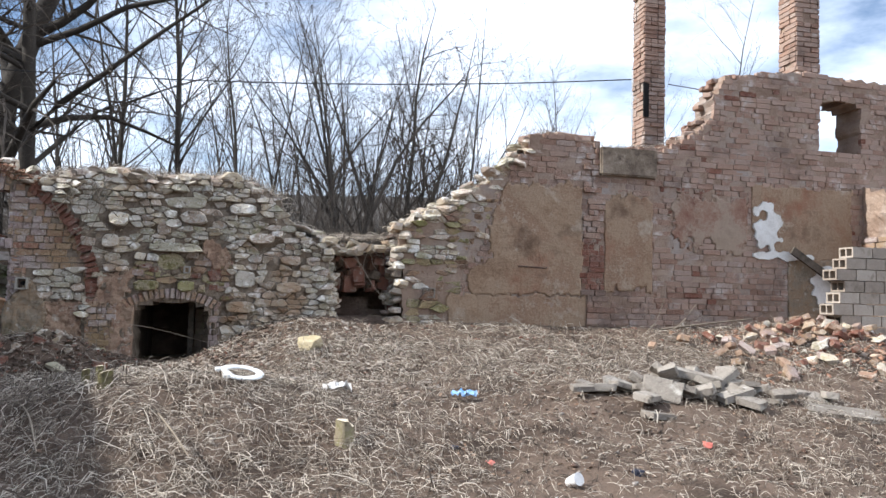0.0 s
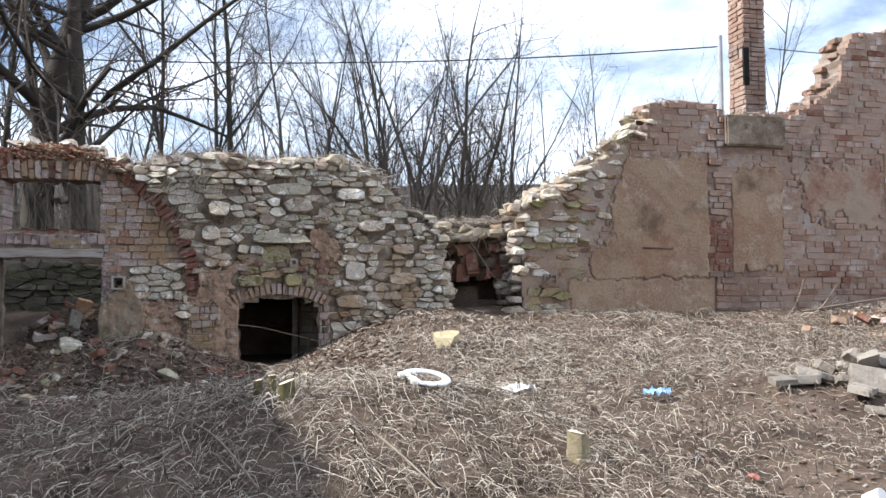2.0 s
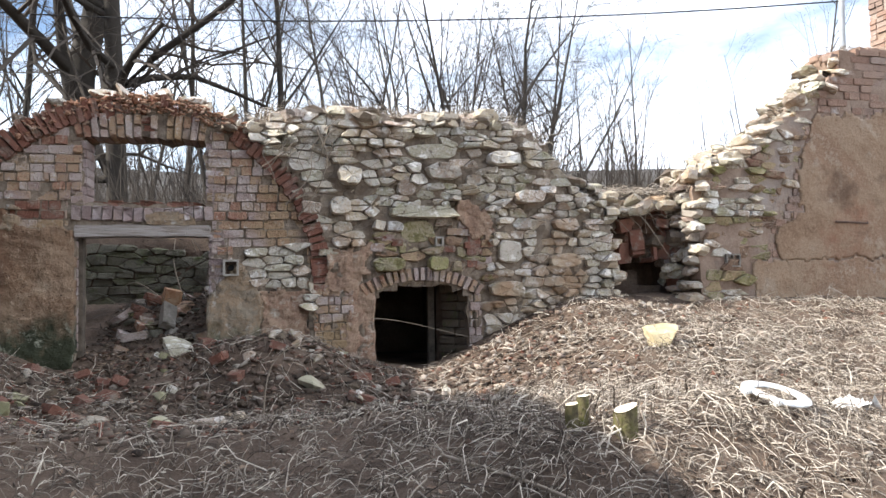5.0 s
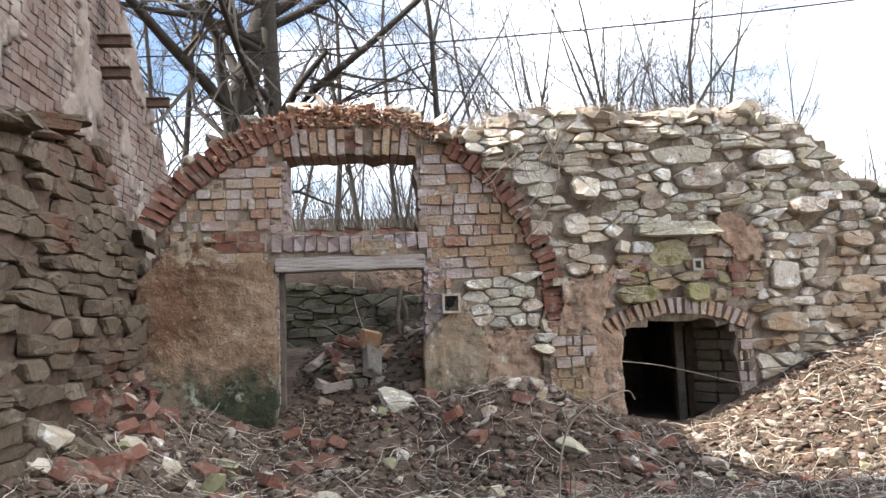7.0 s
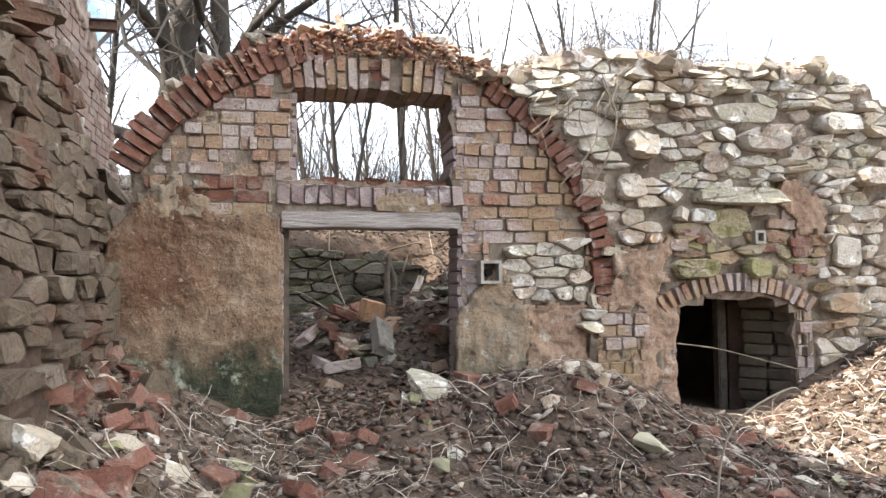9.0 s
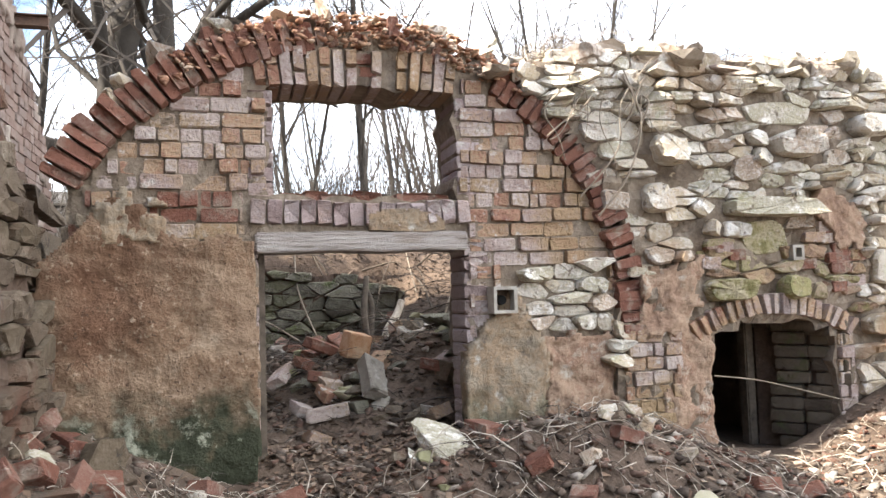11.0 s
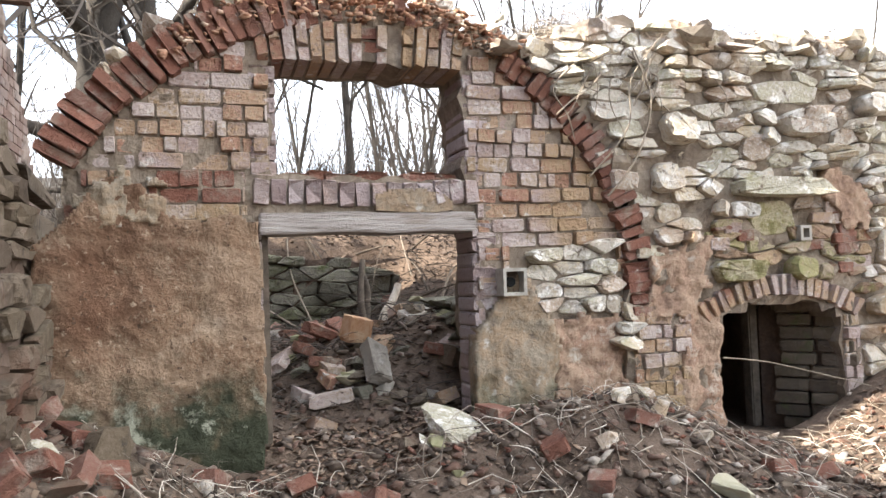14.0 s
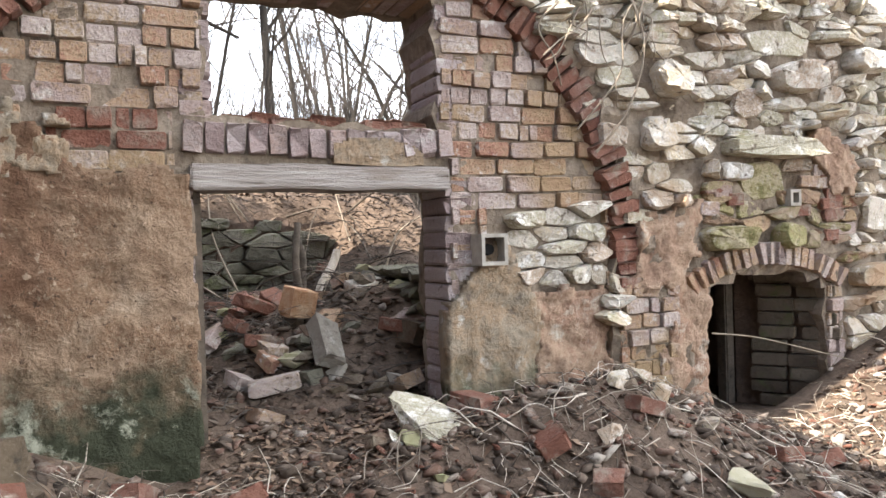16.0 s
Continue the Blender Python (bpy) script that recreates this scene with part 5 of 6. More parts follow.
def strands(name, x, y, length, rad, lift, curl, material, label, category, z=None, kink=.28):
    n, k = len(x), 4
    ang = rng.uniform(0, 2 * np.pi, n)
    turn_ = rng.normal(0, curl, n)
    px, py = [x], [y]
    for i in range(1, k):
        a = ang + turn_ * i + rng.normal(0, kink, n)
        px.append(px[-1] + np.cos(a) * length / (k - 1))
        py.append(py[-1] + np.sin(a) * length / (k - 1))
    px, py = np.stack(px, 1), np.minimum(np.stack(py, 1), WY - .02)
    u = np.linspace(0, 1, k)[None]
    arch = lift[:, None] * (4 * u * (1 - u) * rng.uniform(.2, 1, (n, 1)) + u * rng.uniform(-.2, .8, (n, 1)))
    pz = (height(px, py) if z is None else z[:, None]) + arch + rng.uniform(.0, .03, (n, 1))
    r = rad[:, None] * (1 - .6 * u)
    d = np.stack([np.gradient(px, axis=1), np.gradient(py, axis=1)], 2)
    d /= np.linalg.norm(d, axis=2, keepdims=True) + 1e-9
    v = np.zeros((n, k, 3, 3))
    for s, (w, h) in enumerate(((-1, -.5), (1, -.5), (0, 1))):
        v[:, :, s, 0] = px - d[:, :, 1] * r * w
        v[:, :, s, 1] = py + d[:, :, 0] * r * w
        v[:, :, s, 2] = pz + r * h
    base = (np.arange(n) * k * 3)[:, None, None]
    seg = (np.arange(k - 1) * 3)[None, :, None]
    quads = []
    for s in range(3):
        t = (s + 1) % 3
        quads.append(np.stack([base + seg + s, base + seg + t, base + seg + 3 + t, base + seg + 3 + s], 3).reshape(-1, 4))
    return tagged(raw_mesh(name, v.reshape(-1, 3), np.concatenate(quads), material), label, category, kind="stuff")


def smooth_np(a, b, x):
    k = np.clip((x - a) / (b - a), 0, 1)
    return k * k * (3 - 2 * k)


def zone(n, x0, x1, y0, y1, dens):
    x, y = rng.uniform(x0, x1, n), rng.uniform(y0, y1, n)
    keep = rng.uniform(0, 1, n) < dens(x, y)
    return x[keep], y[keep]


def grass_density(x, y):
    heap = np.exp(-((x + .4) / 1.9) ** 2 - ((y - 5.2) / 2.0) ** 2)
    band = np.exp(-((y - 7.6) / 1.0) ** 2) * (x > .3) * (x < 5.2)
    bare = .36 + .25 * np.sin(x * 1.7 + y) * np.cos(y * 2.1)
    d = np.maximum(np.maximum(heap * 1.3, band * .95), bare)
    d = d * np.where((y > 7.6) & (x < .2), .10, 1) * np.where((y > 7.0) & (x < -2.6), .3, 1)
    return d


x, y = zone(70000, -6, 9.5, 1.8, 9.25, grass_density)
n_ = len(x)
strands("dead_stalks", x, y, rng.uniform(.05, .24, n_) * np.where(rng.uniform(0, 1, n_) < .06, 1.7, 1) * np.where((x > 1.3) & (y < 6.8), .6, 1), rng.uniform(.0012, .0036, n_) * np.where(rng.uniform(0, 1, n_) < .06, 1.9, 1), rng.uniform(.0, .10, n_) * np.where(rng.uniform(0, 1, n_) < .2, 1.5, .8), .12, M_DRY, "matted pale dead stalks and grass", "dead grass", kink=.38)
x, y = zone(70000, -6, 9.5, 1.8, 9.25, lambda x, y: np.clip(grass_density(x, y) * .7 + .16, 0, 1))
n_ = len(x)
strands("dead_grass", x, y, rng.uniform(.03, .12, n_), rng.uniform(.0014, .0034, n_), rng.uniform(.004, .04, n_), .2, M_DRY, "short dead grass litter on soil", "dead grass", kink=.3)
x, y = zone(1300, -4.6, .6, 7.4, 9.2, lambda x, y: np.full(len(x), 1.0))
strands("rootlets", x, y, rng.uniform(.1, .35, len(x)), rng.uniform(.0015, .004, len(x)), rng.uniform(.01, .08, len(x)), .5, M_DRY, "thin roots and stems among rubble", "roots")
x, y = rng.uniform(-3.85, -2.0, 1800), 9.6 + 4.0 * rng.uniform(0, 1, 1800) ** .6
strands("rootlets", x, y - 9.4 + 7, rng.uniform(.1, .4, 1800), rng.uniform(.0015, .005, 1800), rng.uniform(.01, .1, 1800), .4, M_TWIG, "dead stems on the inner debris heap", "roots", np.array([inner_z(a, b) for a, b in zip(x, y)])).location.y = 2.4
for nm, top_, x0, x1, cnt in (("wall_top_grass", STONE_TOP, -2.6, .75, 1500), ("wall_top_grass", TALL_TOP, 1.6, 6.2, 900), ("wall_top_grass", [(.5, 2.2), (1.8, 2.25)], .5, 1.8, 700)):
    x = rng.uniform(x0, x1, cnt)
    strands(nm, x, rng.uniform(WY - .3, WY - .05, cnt), rng.uniform(.08, .3, cnt), rng.uniform(.0015, .0035, cnt), rng.uniform(.01, .1, cnt), .4, M_DRY, "dead grass on the broken wall top", "dead grass", np.array([lerp(top_, a) + .02 for a in x])).location.y = .42


def flakes(name, x, y, z, size, material, label, category):
    n = len(x)
    a, b, c = rng.uniform(0, 2 * np.pi, n), rng.normal(0, .5, n), rng.normal(0, .5, n)
    ux = np.stack([np.cos(a), np.sin(a), b * .6], 1) * size[:, None]
    uy = np.stack([-np.sin(a), np.cos(a), c * .6], 1) * size[:, None] * rng.uniform(.4, .8, (n, 1))
    p = np.stack([x, y, z + size * .25], 1)
    v = np.stack([p - ux, p + uy * .8 - ux * .1, p + ux, p - uy * .8 + ux * .1], 1)
    v[:, 1, 2] += size * .15
    v[:, 3, 2] += size * .15
    f = (np.arange(n) * 4)[:, None] + np.array([[0, 3, 2, 1]])
    return tagged(raw_mesh(name, v.reshape(-1, 3), f, material), label, category, kind="stuff")


x, y = zone(26000, -6, 6, 4.5, 9.3, lambda x, y: np.where((y > 7.3) & (x < .8), .95, .25))
flakes("leaf_litter", x, y, height(x, y), rng.uniform(.008, .03, len(x)), M_LEAF, "brown leaf litter over the soil", "leaves")
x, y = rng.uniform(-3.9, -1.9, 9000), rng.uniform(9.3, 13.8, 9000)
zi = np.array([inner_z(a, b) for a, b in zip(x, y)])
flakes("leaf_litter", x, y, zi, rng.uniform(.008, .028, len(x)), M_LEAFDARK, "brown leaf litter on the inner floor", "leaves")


x, y = rng.uniform(-7.0, .5, 9000), rng.uniform(13.6, 18.5, 9000)
zi = np.array([max(ground_z(a, b), inner_z(a, b) if b < 13.9 and -5.3 < a < -1.8 else -9) for a, b in zip(x, y)])
flakes("leaf_litter", x, y, zi, rng.uniform(.02, .06, 9000), M_LEAFDARK, "leaves under the trees, darkened for shade", "leaves")
x, y = rng.uniform(-3.95, -2.85, 1800), rng.uniform(9.0, 9.65, 1800)
zt = np.array([max(ground_z(a, b) if b < 9.4 else 0, inner_z(a, b)) for a, b in zip(x, y)])
flakes("leaf_litter", x, y, zt, rng.uniform(.008, .026, 1800), M_LEAF, "brown leaf litter on the threshold", "leaves")


def chips(name, x, y, z, size, material, label, category):
    vs, fs, off = [], [], 0
    order = rng.integers(0, 12, len(x))
    for b in range(12):
        sel = order == b
        n = int(sel.sum())
        bv = np.array(BLOCK_VF[b][0])
        bf = np.array([g[:3] for g in BLOCK_VF[b][1]])
        a = rng.uniform(0, 2 * np.pi, n)
        sc = np.stack([size[sel], size[sel] * rng.uniform(.5, .9, n), size[sel] * rng.uniform(.3, .6, n)], 1)
        q = bv[None] * sc[:, None]
        ca, sa = np.cos(a)[:, None], np.sin(a)[:, None]
        w = np.stack([q[..., 0] * ca - q[..., 1] * sa, q[..., 0] * sa + q[..., 1] * ca, q[..., 2] + q[..., 0] * rng.normal(0, .3, (n, 1))], 2)
        w += np.stack([x[sel], y[sel], z[sel] + size[sel] * .12], 1)[:, None]
        vs.append(w.reshape(-1, 3))
        fs.append((np.arange(n) * len(bv))[:, None, None].repeat(len(bf), 1) + bf[None] + off)
        fs[-1] = fs[-1].reshape(-1, 3)
        off += n * len(bv)
    return tagged(raw_mesh(name, np.concatenate(vs), np.concatenate(fs), material), label, category, kind="stuff")


x, y = zone(17000, -5, 9, 2.5, 9.25, lambda x, y: np.where((y > 7.2) & (x < .2), .9, np.where(x > .8, .25, .05)))
chips("stone_chips", x, y, height(x, y), .012 + .07 * rng.uniform(0, 1, len(x)) ** 2.2, M_CHIP, "scattered pale stone chips and crumbs", "gravel")
x, y = zone(3600, .2, 9, 3.0, 8.6, lambda x, y: .35 + .5 * np.exp(-((x - 2.2) / 1.6) ** 2 - ((y - 5.8) / 1.2) ** 2))
chips("pale_pebbles", x, y, height(x, y), .014 + .045 * rng.uniform(0, 1, len(x)) ** 2.0, M_STONE_J, "pale pebbles and plaster crumbs in the yard", "gravel")
x, y = zone(2600, -1.9, 1.6, 6.6, 9.2, lambda x, y: smooth_np(-1.9, -.6, x) * .9)
chips("pale_pebbles", x, y, height(x, y), .014 + .075 * rng.uniform(0, 1, len(x)) ** 2.2, M_STONE_J, "pale stone chips on the sunlit slope", "gravel")
x, y = rng.uniform(-4.8, .1, 5200), rng.uniform(6.9, 9.25, 5200)
chips("stone_chips", x, y, height(x, y), .015 + .085 * rng.uniform(0, 1, len(x)) ** 2.0, M_CHIP, "broken stone crumbs on reddish soil", "gravel")
x, y = zone(3200, -5, 9, 7.0, 9.25, lambda x, y: np.where((x < -.2) | (x > 5.5), .9, .2))
chips("brick_chips", x, y, height(x, y), rng.uniform(.015, .07, len(x)), M_REDBRICK, "scattered red brick crumbs", "gravel")
x, y = rng.uniform(-3.85, -2.4, 700), rng.uniform(9.45, 11.6, 700)
chips("stone_chips", x, y, np.array([inner_z(a, b) for a, b in zip(x, y)]), rng.uniform(.015, .08, 700), M_CHIP, "stone crumbs on the inner floor", "gravel")
x, y = zone(5200, 5.0, 9.2, 6.6, 9.2, lambda x, y: np.exp(-((x - 7.0) / 1.2) ** 2 - ((y - 7.9) / .8) ** 2))
chips("heap_crumbs", x, y, height(x, y), .02 + .09 * rng.uniform(0, 1, len(x)) ** 1.8, M_CRUMB, "broken brick crumbs on the sunlit heap", "rubble")
x = rng.uniform(-2.6, .2, 900)
chips("wall_top_rubble", x, rng.uniform(WY + .08, WY + .58, 900), np.array([lerp(STONE_TOP, a) + .01 for a in x]), rng.uniform(.02, .09, 900), M_STONE_J, "earthy crumbs on the wall top", "rubble")
x, y = rng.uniform(-3.95, -2.85, 420), rng.uniform(9.0, 9.65, 420)
chips("stone_chips", x, y, np.array([max(ground_z(a, b) if b < 9.4 else 0, inner_z(a, b)) for a, b in zip(x, y)]), .012 + .05 * rng.uniform(0, 1, 420) ** 2, M_CHIP, "stone crumbs on the threshold", "gravel")
a_ = rng.uniform(radians(56), radians(126), 2200)
chips("arch_rubble", ACX + (AR + .10) * np.cos(a_), rng.uniform(WY - .02, WY + .4, 2200), ACZ + (AR + rng.uniform(-.05, .12, 2200)) * np.sin(a_), rng.uniform(.012, .06, 2200), M_CRUMB, "crumbled brick over the arch", "rubble")

# ---- stones and bricks of the walls ----
rp = random.Random(77)


def plaster_at(x, z):
    """Which remains of plaster cover the tall wall."""
    j = .05 * nz(x, 4, z, 5) + .03 * nz(x, 9, z, 14)
    if 2.85 + j * 2.5 < x + .25 * smooth(2.5, 3.2, z) * -1 and x < 4.16 + j and 1.62 + j < z < 3.12 + j * 2 - .12 * smooth(3.3, 2.7, x):
        return 1
    if 2.30 + j < x < 4.24 and 1.0 < z < 1.60 + j:
        return 2
    if 4.50 < x < 5.22 and 1.72 + j * 2.5 < z < 3.00 + j * 2.5:
        return 3
    if 5.55 + j * 2 < x < 6.70 + j and 2.35 + j * 4 + .10 * (6.4 - x) < z < 3.06 + j * 3:
        return 4
    if 6.80 < x < 8.50 + j and 2.24 + j + .10 * smooth(7.3, 6.8, x) * 4 < z < 3.30 + j * .6:
        return 5
    if 7.40 < x < 8.6 and 1.2 < z < 2.24 and j > -.06:
        return 6
    if ((x - 2.88) / .34) ** 2 + ((z - 1.76) / .26) ** 2 < 1 + j * 6:
        return 1
    return 0


def flank(x, z):
    return x < lerp([(1.0, 2.25), (1.7, 2.45), (2.3, 2.75), (3.0, 3.05), (3.5, 3.2)], z) + .1 * nz(x, 3, z, 5)


for k, (nm, mt, lab) in enumerate((("plaster_patch", M_OCHRE, ""), ("plaster_base", M_OCHRE, ""), ("plaster_panel", M_OCHRE, ""), ("plaster_stain", M_REDPLASTER, ""), ("plaster_field", M_OCHRE, ""), ("plaster_low", M_PLASTER_R, "")), 1):
    ob = slab(nm, lambda x, z, k=k: plaster_at(x, z) == k and tall_zone(x, z), 2.0, 8.8, 1.0, 3.5, WY - (.024 if k != 2 else .02), WY + .06, .024, mt, .012, 3.0, None, True)
    ob.parent = wall_tall
for cx, cz, ax, az, hole in ((7.05, 2.72, .26, .36, 1), (7.25, 2.28, .55, .07, 0), (8.05, 1.85, .26, .36, 0)):
    ob = slab("whitewash", lambda x, z: ((x - cx) / ax) ** 2 + ((z - cz) / az) ** 2 < .8 + .9 * nz(x, 4, z, 7) and (not hole or (x - 6.98) ** 2 + (z - 2.86) ** 2 > .006), cx - ax * 1.5, cx + ax * 1.5, cz - az * 1.5, cz + az * 1.5, WY - .05, WY + .02, .014, M_WHITE, .006)
    ob.parent = wall_tall

P = Pieces(wall_tall, 300)
PR_ = Pieces(wall_tall, 160)
for x, z, w, h in courses(lambda x, z: tall_zone(x, z) and not plaster_at(x, z) and not flank(x, z) and not (4.40 < x < 5.24 and 3.25 < z < 3.68), 1.8, 9.6, 1.0, 5.1, rp, .078, .265):
    if rp.random() < .05:
        continue
    if 4.16 < x < 4.50 and 1.72 < z < 2.42 or 5.30 < x < 6.3 and 3.0 < z < 3.27 and rp.random() < .75 or rp.random() < .02:
        PR_.add("brick", RBRICKS, BRICK_VF, piece_pose(x, WY + .045, z, w, .062 + rp.uniform(-.014, .012), h, rp.uniform(-1, 1)), rp)
        continue
    P.add("brick", TBRICKS, BRICK_VF, piece_pose(x, WY + .045, z, w, .06 + rp.uniform(-.012, .012) + (.03 if 4.22 < x < 4.44 else 0), h, rp.uniform(-.8, .8)), rp, single=2.5 < x < 5.6 and z > 1.3)
P.rest("brick_courses", M_BRICK_J, "weathered brick courses with pale lime stains")
P = Pieces(wall_tall, 200)
flank_cells = rubble_cells(lambda x, z: tall_zone(x, z) and flank(x, z) and not plaster_at(x, z), 1.5, 3.3, 1.05, 3.6, rp, .15, .082, .4, .06)
for mt, pick in ((M_STONE, lambda q: nz(q[0], 6, q[1], 3) > .05), (M_MIXSTONE, lambda q: nz(q[0], 6, q[1], 3) <= .05)):
    lay_stones(wall_tall, [q for q in flank_cells if pick(q)], mt, lambda x, z: pose(x, WY + .05, z), rp, .075, joint=.004, skip=.04, tilt=.4)
# broken end of the tall wall, stepping down towards the gap
for j in range(150):
    x = rp.uniform(1.55, 3.45)
    z = min(lerp(TALL_TOP, x), 3.7) + rp.uniform(-.05, .05)
    y = rp.uniform(WY + .0, WY + .5)
    P.add("stone", STONES, STONE_VF, piece_pose(x, y, z, rp.uniform(.10, .28), rp.uniform(.10, .2), rp.uniform(.05, .11), rp.uniform(-25, 15), None, rp.uniform(-180, 180), rp.uniform(-25, 25)), rp)
for j in range(90):
    z = rp.uniform(1.2, 2.5)
    P.add("stone", STONES, STONE_VF, piece_pose(1.70 + rp.uniform(-.06, .06), rp.uniform(WY, WY + .5), z, rp.uniform(.10, .24), rp.uniform(.08, .18), rp.uniform(.06, .13), rp.uniform(-8, 8), None, -90 + rp.uniform(-30, 30), rp.uniform(-10, 10)), rp)
P.rest("stone_rubble", M_STONE_J, "broken rubble end of the tall wall")
# worn bricks along the tops
P = Pieces(wall_tall, 120)
for j in range(120):
    x = rp.uniform(3.4, 9.4)
    P.add("brick", TBRICKS, BRICK_VF, piece_pose(x, WY + rp.uniform(.12, .45), lerp(TALL_TOP, x) + rp.uniform(-.02, .03), .26, .12, .07, rp.uniform(-8, 8), None, rp.uniform(-30, 30)), rp)

# arch ring
P = Pieces(wall_arch, 520)
ring_core = slab("arch_core", lambda x, z: z > 1.40 and in_arch(x, z, AR + .045 + .075 * smooth(-3.6, -4.1, x)) and not in_arch(x, z, AR - .055) and x > -4.72, -4.9, -1.8, 1.35, 3.0, WY + .075, WY + .40, .03, M_MORTAR, .02)
ring_core.parent = wall_arch
n = 66
for j in range(n):
    a = radians(-2 + 153 * j / (n - 1)) + rp.uniform(-.006, .006)
    u = j / (n - 1)
    ln = (.145 + .05 * smooth(.60, .85, u)) * rp.uniform(.85, 1.08)
    rad = AR - .07 + ln / 2 + rp.uniform(-.014, .014) + .05 * smooth(.75, 1.0, u)
    tb = .058 * rp.uniform(.8, 1.06)
    if .40 < u < .66:
        if rp.random() < .35:
            continue
        ln *= rp.uniform(.55, .9)
    m = pose(ACX + rad * math.cos(a), WY + .30, ACZ + rad * math.sin(a), 0, -math.degrees(a), 0) @ Matrix.Diagonal((ln, .30 + rp.uniform(-.025, .015) - .05 * smooth(.36, .5, u) * smooth(.75, .6, u), tb, 1))
    P.add("arch_brick", RBRICKS, BRICK_VF, m, rp)
for j in range(40):                                     # broken outer ring
    a = radians(rp.uniform(38, 150))
    rad = AR + rp.uniform(.06, .13) + .04 * smooth(90, 150, math.degrees(a))
    if ACZ + rad * math.sin(a) > 3.03 or rp.random() < .1:
        continue
    m = pose(ACX + rad * math.cos(a), WY + rp.uniform(.22, .42), ACZ + rad * math.sin(a), rp.uniform(-20, 20), -math.degrees(a) + rp.uniform(-25, 25), rp.uniform(-25, 25)) @ Matrix.Diagonal((rp.uniform(.06, .16), rp.uniform(.12, .25), .055, 1))
    P.add("arch_stone", RBRICKS if rp.random() < .35 else STONES, STONE_VF, m, rp)
for x, w, t in ((-3.70, .26, 6), (-3.25, .15, -14), (-4.05, .2, 12), (-4.30, .22, 24), (-4.47, .2, 34), (-2.98, .17, -10), (-2.72, .16, -22)):
    P.add("cap_stone", STONES, STONE_VF, piece_pose(x, WY + .3, ACZ + math.sqrt((AR + .13) ** 2 - (x - ACX) ** 2) + .02, w, .25, .08, t), rp)


def left_plaster(x, z):
    j = .04 * nz(x, 2, z, 5) + .02 * nz(x, 2, z, 15)
    return -4.83 + j + .12 * smooth(1.2, .75, z) < x < -3.90 + j * .5 and .55 < z < lerp([(-4.8, 1.80), (-4.55, 2.06), (-4.40, 2.05), (-4.28, 1.92), (-3.9, 1.90)], x) + j


def right_plaster(x, z):
    j = .05 * nz(x, 2, z, 5) + .02 * nz(x, 2, z, 15)
    return -2.90 + .18 * smooth(1.25, 1.6, z) < x < -2.46 + j * 1.5 and .6 < z < lerp([(-2.95, 1.30), (-2.78, 1.46), (-2.62, 1.62), (-2.52, 1.46), (-2.4, 1.36)], x) + j


def pink_plaster(x, z):
    j = .07 * nz(x, 6, z, 5) + .04 * nz(x, 2, z, 15)
    return -2.56 < x < -2.04 + j * .5 and .6 < z < 1.38 + j and not right_plaster(x, z)


def ochre_side(x, z):
    """Earth plaster between the foot of the ring and the cellar arch."""
    j = .08 * nz(x, 9, z, 6) + .05 * nz(x, 2, z, 14)
    return -1.94 + j < x < -1.54 + j and 1.36 + j < z < 1.74 + j or -1.78 + j < x < -1.50 and .6 < z < 1.40


def stone_patch(x, z):
    return -2.68 < x < -2.07 and 1.36 < z < 1.76 and not right_plaster(x, z) and not pink_plaster(x, z)


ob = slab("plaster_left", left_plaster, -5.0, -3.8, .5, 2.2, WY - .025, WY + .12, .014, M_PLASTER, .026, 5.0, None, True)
ob.parent = wall_arch
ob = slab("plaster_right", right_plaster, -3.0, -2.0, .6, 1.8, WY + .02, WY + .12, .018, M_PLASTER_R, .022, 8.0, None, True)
ob.parent = wall_arch
ob = slab("plaster_pink", pink_plaster, -2.7, -2.0, .6, 1.6, WY + .035, WY + .12, .018, M_PINKPLASTER, .03, 9.0, None, True)
ob.parent = wall_arch
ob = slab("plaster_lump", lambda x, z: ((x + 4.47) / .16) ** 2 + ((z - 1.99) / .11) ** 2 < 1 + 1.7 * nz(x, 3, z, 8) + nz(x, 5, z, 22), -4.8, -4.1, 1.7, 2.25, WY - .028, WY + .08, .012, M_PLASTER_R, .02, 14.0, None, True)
ob.parent = wall_arch



def lintel_zone(x, z):
    return -3.95 < x < -2.86 and 2.60 < z < 2.84


def sill_zone(x, z):
    return -3.95 < x < -2.84 and 1.80 < z < 2.12


for x, z, w, h in courses(lambda x, z: infill(x, z) and in_arch(x, z, AR - .05) and z > .8 and not left_plaster(x, z) and not right_plaster(x, z) and not pink_plaster(x, z) and not stone_patch(x, z) and not lintel_zone(x, z) and not sill_zone(x, z), -4.9, -1.9, .86, 2.9, rp, .0745, .19):
    low = x < -3.9 and z < 2.1
    P.add("brick", RBRICKS if low and rp.random() < .5 else BRICKS, BRICK_VF, piece_pose(x, WY + .11, z + .012 * nz(x, 3, z, 3), w * rp.uniform(.93, 1.04), .064 + rp.uniform(-.016, .022) - (.008 if low else 0), h * rp.uniform(.90, 1.08), rp.uniform(-2, 2), None, rp.uniform(-3, 3), rp.uniform(-4, 4)), rp)
P.rest("brick_courses", M_BRICK, "weathered bricks of the infill")
P2 = Pieces(wall_arch, 300)
